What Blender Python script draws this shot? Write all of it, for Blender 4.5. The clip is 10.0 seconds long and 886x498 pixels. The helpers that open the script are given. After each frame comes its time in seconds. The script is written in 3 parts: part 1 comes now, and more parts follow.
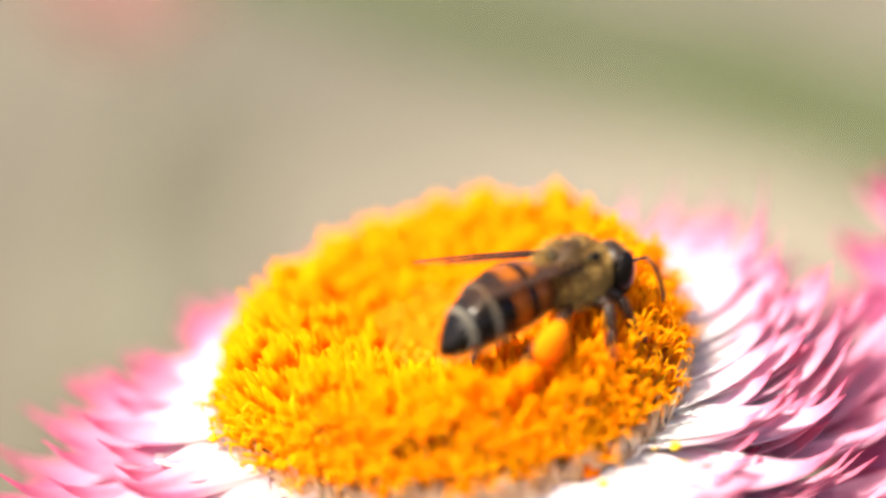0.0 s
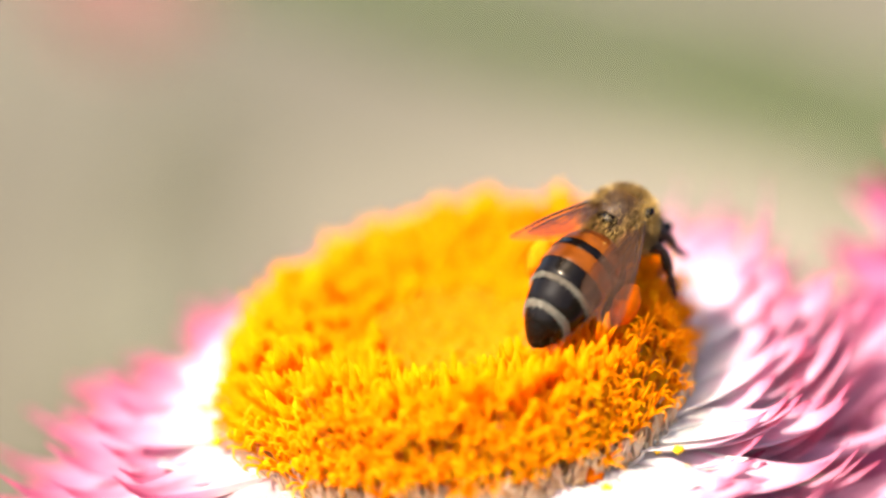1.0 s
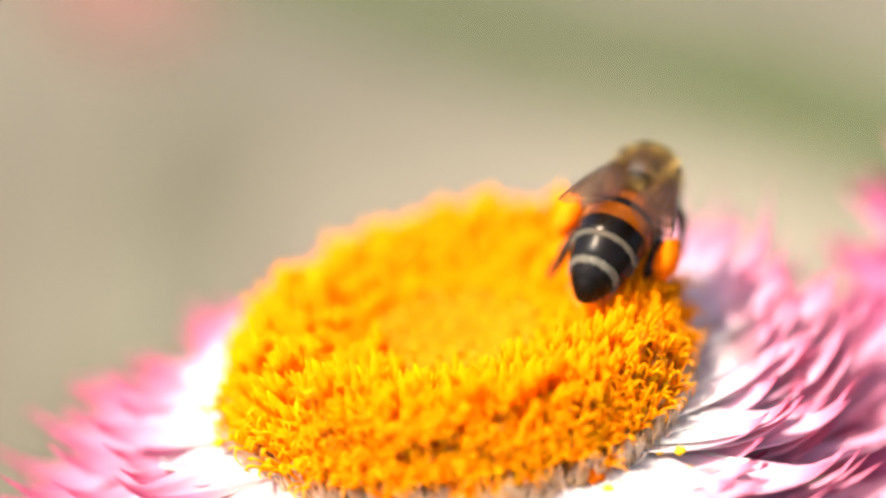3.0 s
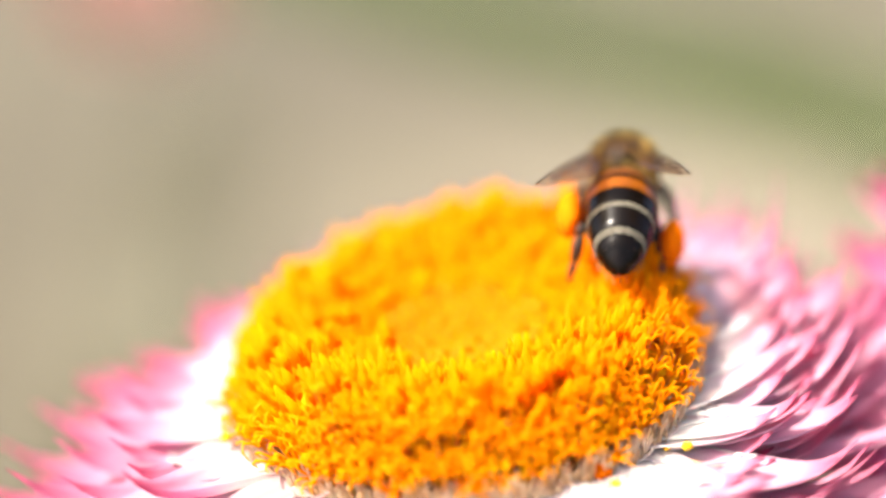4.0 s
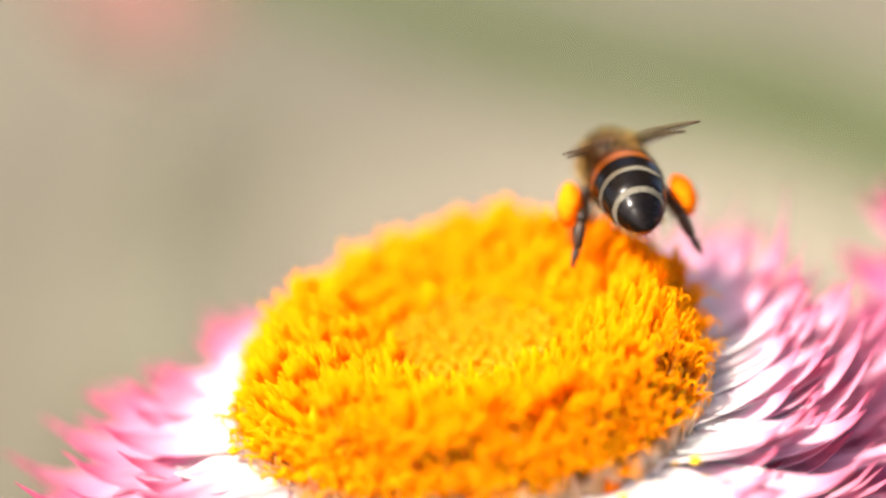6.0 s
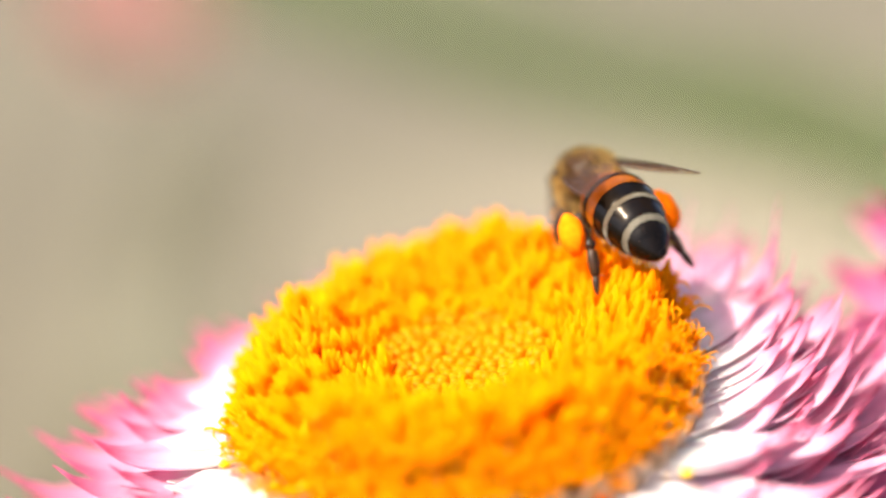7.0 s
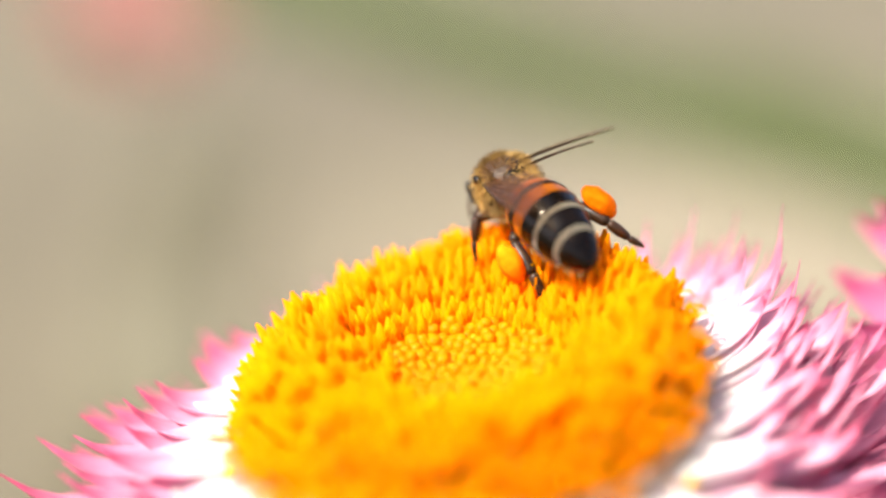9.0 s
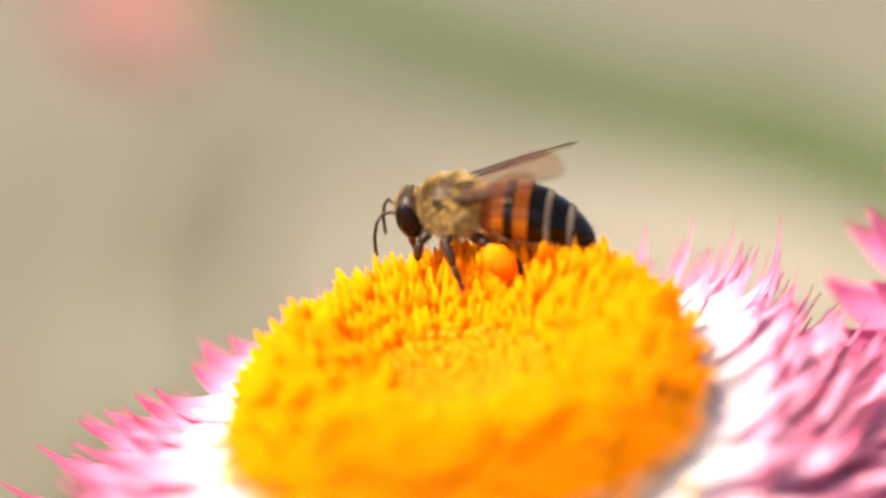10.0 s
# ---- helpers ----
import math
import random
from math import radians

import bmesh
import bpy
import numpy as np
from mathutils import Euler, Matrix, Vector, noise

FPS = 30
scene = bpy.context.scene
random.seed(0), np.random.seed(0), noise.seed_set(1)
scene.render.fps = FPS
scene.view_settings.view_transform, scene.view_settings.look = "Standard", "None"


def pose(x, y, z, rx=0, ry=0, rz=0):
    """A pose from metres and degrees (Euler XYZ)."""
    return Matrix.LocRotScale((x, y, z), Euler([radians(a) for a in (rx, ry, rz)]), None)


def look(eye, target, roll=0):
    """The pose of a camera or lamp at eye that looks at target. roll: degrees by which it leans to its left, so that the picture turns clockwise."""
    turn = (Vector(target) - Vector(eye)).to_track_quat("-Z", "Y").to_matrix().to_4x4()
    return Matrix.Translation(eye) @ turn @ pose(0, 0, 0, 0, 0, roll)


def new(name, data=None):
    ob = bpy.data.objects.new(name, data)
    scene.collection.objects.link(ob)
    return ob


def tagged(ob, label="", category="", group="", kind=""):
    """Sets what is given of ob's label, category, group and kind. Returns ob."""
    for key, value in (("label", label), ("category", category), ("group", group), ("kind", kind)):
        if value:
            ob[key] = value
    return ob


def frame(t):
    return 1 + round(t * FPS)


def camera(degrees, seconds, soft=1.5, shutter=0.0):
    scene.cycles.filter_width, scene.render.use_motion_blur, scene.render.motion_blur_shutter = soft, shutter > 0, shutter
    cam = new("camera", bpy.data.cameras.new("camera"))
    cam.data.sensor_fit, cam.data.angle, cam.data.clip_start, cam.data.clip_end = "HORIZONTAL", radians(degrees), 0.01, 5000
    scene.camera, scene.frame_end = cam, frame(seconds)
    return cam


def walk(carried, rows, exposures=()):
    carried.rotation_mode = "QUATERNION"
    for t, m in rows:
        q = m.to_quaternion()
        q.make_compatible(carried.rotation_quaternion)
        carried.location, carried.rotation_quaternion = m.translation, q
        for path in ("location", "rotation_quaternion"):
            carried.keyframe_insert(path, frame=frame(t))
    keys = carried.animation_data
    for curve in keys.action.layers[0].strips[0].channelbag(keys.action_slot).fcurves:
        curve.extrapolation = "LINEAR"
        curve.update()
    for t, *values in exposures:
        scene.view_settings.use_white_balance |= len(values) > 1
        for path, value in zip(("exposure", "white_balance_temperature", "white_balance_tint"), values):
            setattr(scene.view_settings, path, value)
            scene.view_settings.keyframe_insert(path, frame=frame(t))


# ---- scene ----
MM = 0.001
# ---- camera and its way ----
FOV = 26.0
cam = camera(FOV, 10.0, soft=2.6, shutter=0.5)
cam.data.dof.use_dof = True
cam.data.dof.aperture_fstop = 8.0
EYE = (-0.00046, -0.09632, 0.03562)
PATH = [
    (0, pose(*EYE, 71.815, 0, -0.067)),
    (0.5, pose(*EYE, 71.916, 0, -0.034)),
    (1, pose(*EYE, 71.916, 0, 0.034)),
    (1.5, pose(*EYE, 71.882, 0, -0.101)),
    (2, pose(*EYE, 72.008, 0, -0.067)),
    (2.5, pose(*EYE, 72.000, 0, 0.000)),
    (4, pose(*EYE, 71.798, 0, 0.320)),
    (4.5, pose(*EYE, 71.781, 0, 0.523)),
    (5, pose(*EYE, 71.899, 0, 0.793)),
    (6.5, pose(*EYE, 72.396, 0, 0.405)),
    (7, pose(*EYE, 72.599, 0, 0.304)),
    (7.5, pose(*EYE, 72.691, 0, 0.337)),
    (8, pose(*EYE, 72.750, 0, 0.278)),
    (8.5, pose(*EYE, 72.776, 0, 0.320)),
    (9, pose(*EYE, 72.835, 0, 0.455)),
    (9.5, pose(*EYE, 72.860, 0, 0.455)),
    (10, pose(*EYE, 73.029, 0, 0.405)),
]
walk(cam, PATH)
# the point that the lens is focused on: it follows the bee from the front of the disc to the back
FOCUS = [(0, 99.0), (0.3, 98.5), (0.6, 97.0), (1.0, 97.0), (2.0, 97.0), (2.7, 97.2), (4.0, 97.4), (5.0, 97.6), (5.2, 98.0), (6.3, 100.0), (7.0, 102.0), (7.5, 104.0), (8.5, 103.6), (9.0, 107.0), (9.3, 110.0), (10.0, 110.5)]
focus_point = new("focus_point")
focus_point.empty_display_size = 0.001
cam.data.dof.focus_object = focus_point

# ---- world and sun ----
world = bpy.data.worlds.new("sky_world")
scene.world = world
world.use_nodes = True
wn = world.node_tree.nodes
sky = wn.new("ShaderNodeTexSky")
sky.sky_type = "NISHITA"
sky.sun_disc = False
sky.air_density = 0.7
sky.dust_density = 5.0
SUN_FROM = Vector((-0.52, -0.30, 0.80)).normalized()
sky.sun_elevation = math.asin(SUN_FROM.z)
sky.sun_rotation = math.atan2(SUN_FROM.x, SUN_FROM.y)
wn["Background"].inputs["Strength"].default_value = 0.13
world.node_tree.links.new(sky.outputs["Color"], wn["Background"].inputs["Color"])
sun = new("sun", bpy.data.lights.new("sun", "SUN"))
sun.data.energy = 3.8
sun.data.angle = radians(0.6)
sun.data.color = (1.0, 0.92, 0.80)
sun.matrix_world = look(SUN_FROM * 3, (0, 0, 0))
scene.view_settings.exposure = 1.72


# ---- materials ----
EXPOSURE_TRIM = 0.81  # darkens two-tone colours except pollen, so florets look more strongly lit at this exposure


def mat_base(name):
    m = bpy.data.materials.new(name)
    m.use_nodes = True
    nt = m.node_tree
    return m, nt, nt.nodes, nt.links, nt.nodes["Principled BSDF"]


def ramp(nt, fac, stops):
    r = nt.nodes.new("ShaderNodeValToRGB")
    els = r.color_ramp.elements
    while len(els) < len(stops):
        els.new(0.5)
    for e, (p, c) in zip(els, stops):
        e.position, e.color = p, (*c, 1)
    nt.links.new(fac, r.inputs["Fac"])
    return r.outputs["Color"]


def noise_tex(nt, scale, detail=4.0, coord="Object", stretch=(1, 1, 1)):
    tc = nt.nodes.new("ShaderNodeTexCoord")
    mp = nt.nodes.new("ShaderNodeMapping")
    mp.inputs["Scale"].default_value = stretch
    n = nt.nodes.new("ShaderNodeTexNoise")
    n.inputs["Scale"].default_value = scale
    n.inputs["Detail"].default_value = detail
    nt.links.new(tc.outputs[coord], mp.inputs["Vector"])
    nt.links.new(mp.outputs["Vector"], n.inputs["Vector"])
    return n.outputs["Fac"]


def mixed(nt, fac, a, b, mode="MIX"):
    x = nt.nodes.new("ShaderNodeMix")
    x.data_type, x.blend_type = "RGBA", mode
    for sock, v in ((x.inputs[0], fac), (x.inputs[6], a), (x.inputs[7], b)):
        if isinstance(v, (int, float)):
            sock.default_value = v
        elif isinstance(v, tuple):
            sock.default_value = (*v, 1)
        else:
            nt.links.new(v, sock)
    return x.outputs[2]


def bumped(nt, height, bsdf, strength, dist):
    b = nt.nodes.new("ShaderNodeBump")
    b.inputs["Strength"].default_value = strength
    b.inputs["Distance"].default_value = dist
    nt.links.new(height, b.inputs["Height"])
    nt.links.new(b.outputs["Normal"], bsdf.inputs["Normal"])


def with_translucent(m, nt, bsdf, color, amount):
    tr = nt.nodes.new("ShaderNodeBsdfTranslucent")
    nt.links.new(color, tr.inputs["Color"])
    mx = nt.nodes.new("ShaderNodeMixShader")
    mx.inputs[0].default_value = amount
    out = nt.nodes["Material Output"]
    nt.links.new(bsdf.outputs[0], mx.inputs[1])
    nt.links.new(tr.outputs[0], mx.inputs[2])
    nt.links.new(mx.outputs[0], out.inputs["Surface"])


def two_tone(name, c1, c2, scale, rough, bump=0.3, dist=0.00005, fine=5.0, metal=0.0, spec=0.5, stretch=(1, 1, 1)):
    """Two scales of noise between two colours, with fine relief."""
    m, nt, ns, ln, b = mat_base(name)
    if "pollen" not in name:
        c1, c2 = tuple(EXPOSURE_TRIM * x for x in c1), tuple(EXPOSURE_TRIM * x for x in c2)
    big = noise_tex(nt, scale, 3.0, stretch=stretch)
    small = noise_tex(nt, scale * fine, 4.0, stretch=stretch)
    col = ramp(nt, big, [(0.35, c1), (0.65, c2)])
    col2 = mixed(nt, ramp(nt, small, [(0.3, (0, 0, 0)), (0.7, (0.35, 0.35, 0.35))]), col, tuple(0.6 * (x + y) / 2 for x, y in zip(c1, c2)))
    ln.new(col2, b.inputs["Base Color"])
    b.inputs["Roughness"].default_value = rough
    b.inputs["Metallic"].default_value = metal
    b.inputs["Specular IOR Level"].default_value = spec
    bumped(nt, small, b, bump, dist)
    return m


def pale_patch(m, centre, size, colour):
    """A paler patch of the soil with a ragged edge, placed to fit the camera's view."""
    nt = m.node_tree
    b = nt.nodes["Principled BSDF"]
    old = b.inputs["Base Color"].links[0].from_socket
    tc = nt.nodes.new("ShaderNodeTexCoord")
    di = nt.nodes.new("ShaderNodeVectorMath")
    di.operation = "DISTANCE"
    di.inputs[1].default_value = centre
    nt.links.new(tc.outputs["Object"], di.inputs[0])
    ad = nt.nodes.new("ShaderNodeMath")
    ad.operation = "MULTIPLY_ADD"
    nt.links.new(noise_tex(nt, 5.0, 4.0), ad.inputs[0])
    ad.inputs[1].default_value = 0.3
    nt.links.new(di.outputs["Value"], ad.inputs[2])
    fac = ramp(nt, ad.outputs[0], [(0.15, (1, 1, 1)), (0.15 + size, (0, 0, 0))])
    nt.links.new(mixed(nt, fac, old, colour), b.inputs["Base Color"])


def random_value(nt, island):
    if island:
        return nt.nodes.new("ShaderNodeNewGeometry").outputs["Random Per Island"]
    return nt.nodes.new("ShaderNodeObjectInfo").outputs["Random"]


def gradient_mat(name, stops, vary, transl, rough, grain, stretch, island=False, spec=0.06):
    """Colour that runs along the piece from base to tip, with its own shade for each piece."""
    m, nt, ns, ln, b = mat_base(name)
    # bract colours are darkened likewise against the raised exposure
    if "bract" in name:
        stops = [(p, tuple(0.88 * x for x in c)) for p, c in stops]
    at = ns.new("ShaderNodeAttribute")
    at.attribute_name = "along"
    n = noise_tex(nt, grain, 3.0, stretch=stretch)
    add = ns.new("ShaderNodeMath")
    add.operation = "MULTIPLY_ADD"
    ln.new(n, add.inputs[0])
    add.inputs[1].default_value = 0.22
    ln.new(at.outputs["Fac"], add.inputs[2])
    sub = ns.new("ShaderNodeMath")
    sub.operation = "SUBTRACT"
    ln.new(add.outputs[0], sub.inputs[0])
    sub.inputs[1].default_value = 0.11
    col = ramp(nt, sub.outputs[0], stops)
    rnd = random_value(nt, island)
    tint = ramp(nt, rnd, [(0.0, vary[0]), (0.5, (1, 1, 1)), (1.0, vary[1])])
    col = mixed(nt, 1.0, col, tint, "MULTIPLY")
    streak = noise_tex(nt, grain * 4, 2.0, stretch=stretch)
    col = mixed(nt, 1.0, col, ramp(nt, streak, [(0.3, (0.86, 0.82, 0.84)), (0.6, (1, 1, 1))]), "MULTIPLY")
    ln.new(col, b.inputs["Base Color"])
    b.inputs["Roughness"].default_value = rough
    b.inputs["Specular IOR Level"].default_value = spec
    bumped(nt, streak, b, 0.4, 0.00006)
    with_translucent(m, nt, b, col, transl)
    return m


# cream at the base, brown below the threads, yellow to the tips
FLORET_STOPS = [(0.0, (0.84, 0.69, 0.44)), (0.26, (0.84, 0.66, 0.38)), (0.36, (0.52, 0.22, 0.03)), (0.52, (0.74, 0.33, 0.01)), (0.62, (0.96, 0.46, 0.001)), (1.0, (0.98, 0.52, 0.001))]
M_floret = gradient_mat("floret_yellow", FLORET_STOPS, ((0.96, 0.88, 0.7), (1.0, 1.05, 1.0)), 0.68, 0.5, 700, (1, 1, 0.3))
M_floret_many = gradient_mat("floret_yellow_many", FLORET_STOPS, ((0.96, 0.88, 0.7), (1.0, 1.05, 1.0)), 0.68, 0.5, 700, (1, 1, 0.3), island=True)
SPIKE_STOPS = [(0.0, (0.96, 0.52, 0.03)), (0.4, (0.985, 0.50, 0.001)), (0.75, (0.985, 0.50, 0.001)), (1.0, (0.985, 0.49, 0.001))]
M_spike = gradient_mat("floret_orange", SPIKE_STOPS, ((0.97, 0.90, 0.7), (1.0, 1.05, 1.0)), 0.8, 0.6, 700, (1, 1, 0.3), island=True)
BUD_STOPS = [(0.0, (0.82, 0.24, 0.001)), (0.7, (0.84, 0.26, 0.001)), (1.0, (0.84, 0.27, 0.001))]
M_bud = gradient_mat("floret_bud_yellow", BUD_STOPS, ((0.95, 0.93, 0.8), (1.0, 1.04, 1.0)), 0.5, 0.35, 900, (1, 1, 1), island=True)
BRACT_STOPS = [(0.0, (0.88, 0.84, 0.77)), (0.40, (0.88, 0.80, 0.78)), (0.58, (0.88, 0.56, 0.69)), (0.80, (0.85, 0.36, 0.52)), (0.94, (0.71, 0.15, 0.29)), (1.0, (0.40, 0.05, 0.12))]
M_bract = gradient_mat("bract_pink_paper", BRACT_STOPS, ((1.0, 0.86, 0.9), (1.0, 1.1, 1.08)), 0.62, 0.32, 420, (1.0, 0.12, 1.0))
BRACT2_STOPS = [(0.0, (0.88, 0.78, 0.80)), (0.25, (0.87, 0.62, 0.74)), (0.55, (0.86, 0.42, 0.63)), (0.88, (0.79, 0.24, 0.44)), (1.0, (0.52, 0.08, 0.19))]
# brightened pink for the right-hand bracts: their shade is lifted by colour
BRACT3_STOPS = [(0.0, (0.88, 0.85, 0.79)), (0.42, (0.88, 0.82, 0.80)), (0.60, (0.90, 0.65, 0.74)), (0.82, (0.89, 0.47, 0.60)), (0.95, (0.74, 0.20, 0.33)), (1.0, (0.44, 0.08, 0.16))]
M_bract_lifted = gradient_mat("bract_lifted_pink_paper", BRACT3_STOPS, ((1.0, 0.93, 0.96), (1.0, 1.06, 1.05)), 0.56, 0.32, 420, (1.0, 0.12, 1.0))
# paler copy for the rear right bracts: backlight put into the stops
BRACT4_STOPS = [(0.0, (0.88, 0.85, 0.78)), (0.48, (0.88, 0.82, 0.80)), (0.70, (0.88, 0.63, 0.74)), (0.88, (0.83, 0.40, 0.56)), (1.0, (0.44, 0.09, 0.18))]
M_bract_lilac = gradient_mat("bract_lilac_paper", BRACT4_STOPS, ((1.0, 0.9, 0.95), (1.0, 1.05, 1.04)), 0.62, 0.32, 420, (1.0, 0.12, 1.0))
M_bract_white = gradient_mat("bract_white_paper", [(0.0, (0.86, 0.83, 0.74)), (1.0, (0.88, 0.83, 0.78))], ((1.0, 0.96, 0.94), (1.0, 1.0, 1.0)), 0.4, 0.4, 420, (1.0, 0.12, 1.0))
# brightened pink for outer right bracts, against the shade between them
BRACT5_STOPS = [(0.0, (0.88, 0.84, 0.80)), (0.30, (0.89, 0.74, 0.77)), (0.56, (0.90, 0.60, 0.71)), (0.86, (0.88, 0.42, 0.57)), (1.0, (0.55, 0.11, 0.21))]
M_bract_rose = gradient_mat("bract_rose_paper", BRACT5_STOPS, ((1.0, 0.93, 0.96), (1.0, 1.06, 1.05)), 0.56, 0.32, 420, (1.0, 0.12, 1.0))
M_bract_deep = gradient_mat("bract_deep_pink_paper", BRACT2_STOPS, ((1.0, 0.9, 0.94), (1.0, 1.1, 1.08)), 0.62, 0.32, 420, (1.0, 0.12, 1.0))
M_gap_filler = gradient_mat("gap_filler_yellow", [(0.0, (0.97, 0.50, 0.001)), (1.0, (0.98, 0.52, 0.001))], ((1.0, 0.95, 0.9), (1.0, 1.0, 1.0)), 0.5, 0.7, 1500, (1, 1, 1))
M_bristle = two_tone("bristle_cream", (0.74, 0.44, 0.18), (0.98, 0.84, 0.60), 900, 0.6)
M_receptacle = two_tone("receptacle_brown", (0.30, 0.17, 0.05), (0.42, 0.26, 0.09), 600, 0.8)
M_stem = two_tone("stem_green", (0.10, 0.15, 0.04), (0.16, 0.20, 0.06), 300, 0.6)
# lifted to soil tone so the far stem vanishes in the camera's view
M_stem_far = two_tone("stem_soil_tone", (0.17, 0.15, 0.095), (0.20, 0.175, 0.11), 60, 0.6)
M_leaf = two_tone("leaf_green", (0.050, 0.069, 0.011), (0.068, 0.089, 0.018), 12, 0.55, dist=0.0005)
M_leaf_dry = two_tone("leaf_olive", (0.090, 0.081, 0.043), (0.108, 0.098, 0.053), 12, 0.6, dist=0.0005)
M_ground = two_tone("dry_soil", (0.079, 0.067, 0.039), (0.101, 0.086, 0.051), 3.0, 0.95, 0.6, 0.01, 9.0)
pale_patch(M_ground, (0.24, 1.35, -0.42), 0.46, (0.160, 0.137, 0.092))
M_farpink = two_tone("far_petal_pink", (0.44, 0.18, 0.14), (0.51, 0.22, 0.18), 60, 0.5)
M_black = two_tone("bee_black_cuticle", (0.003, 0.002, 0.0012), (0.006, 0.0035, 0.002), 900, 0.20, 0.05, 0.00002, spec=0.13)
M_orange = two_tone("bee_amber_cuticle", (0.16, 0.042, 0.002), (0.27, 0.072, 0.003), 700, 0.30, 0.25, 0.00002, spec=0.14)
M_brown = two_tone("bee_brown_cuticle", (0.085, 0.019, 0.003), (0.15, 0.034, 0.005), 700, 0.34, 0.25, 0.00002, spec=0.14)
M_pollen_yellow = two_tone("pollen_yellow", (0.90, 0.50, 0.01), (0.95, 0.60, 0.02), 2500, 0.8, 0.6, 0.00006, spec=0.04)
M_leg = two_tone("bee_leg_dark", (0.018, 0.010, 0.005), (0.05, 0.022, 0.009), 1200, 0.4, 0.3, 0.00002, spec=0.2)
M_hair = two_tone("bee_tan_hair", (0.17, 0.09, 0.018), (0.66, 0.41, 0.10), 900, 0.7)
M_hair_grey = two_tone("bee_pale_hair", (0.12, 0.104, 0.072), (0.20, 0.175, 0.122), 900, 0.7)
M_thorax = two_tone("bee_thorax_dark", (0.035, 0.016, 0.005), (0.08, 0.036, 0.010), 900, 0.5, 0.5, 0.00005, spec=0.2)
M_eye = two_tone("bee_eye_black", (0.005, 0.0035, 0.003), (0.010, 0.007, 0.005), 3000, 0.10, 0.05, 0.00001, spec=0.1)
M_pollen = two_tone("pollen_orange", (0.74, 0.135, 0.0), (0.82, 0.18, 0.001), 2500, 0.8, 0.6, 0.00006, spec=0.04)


def wing_mat():
    m, nt, ns, ln, b = mat_base("bee_wing_membrane")
    n = noise_tex(nt, 900, 3.0)
    ln.new(ramp(nt, n, [(0.3, (0.07, 0.034, 0.02)), (0.7, (0.12, 0.064, 0.04))]), b.inputs["Base Color"])
    b.inputs["Roughness"].default_value = 0.18
    tr = ns.new("ShaderNodeBsdfTransparent")
    tr.inputs["Color"].default_value = (0.90, 0.83, 0.75, 1)
    mx = ns.new("ShaderNodeMixShader")
    mx.inputs[0].default_value = 0.125
    ln.new(tr.outputs[0], mx.inputs[1])
    ln.new(b.outputs[0], mx.inputs[2])
    ln.new(mx.outputs[0], ns["Material Output"].inputs["Surface"])
    bumped(nt, n, b, 0.3, 0.00003)
    return m


M_wing = wing_mat()


# ---- mesh tools (working units are millimetres, scaled on the way out) ----
def mesh_from(name, verts, faces, material, along=None, smooth=True, scale=MM):
    me = bpy.data.meshes.new(name)
    me.from_pydata([tuple(scale * c for c in v) for v in verts], [], faces)
    if along is not None:
        a = me.attributes.new("along", "FLOAT", "POINT")
        a.data.foreach_set("value", [float(x) for x in along])
    me.materials.append(material)
    if smooth:
        me.polygons.foreach_set("use_smooth", [True] * len(me.polygons))
    me.update()
    return me


def child(name, me, parent, m=None, label=""):
    ob = new(name, me)
    ob.parent = parent
    if m is not None:
        ob.matrix_basis = m
    if label:
        tagged(ob, label)
    return ob


def empty(name, m):
    ob = new(name)
    ob.empty_display_size = 0.002
    ob.matrix_basis = m
    return ob


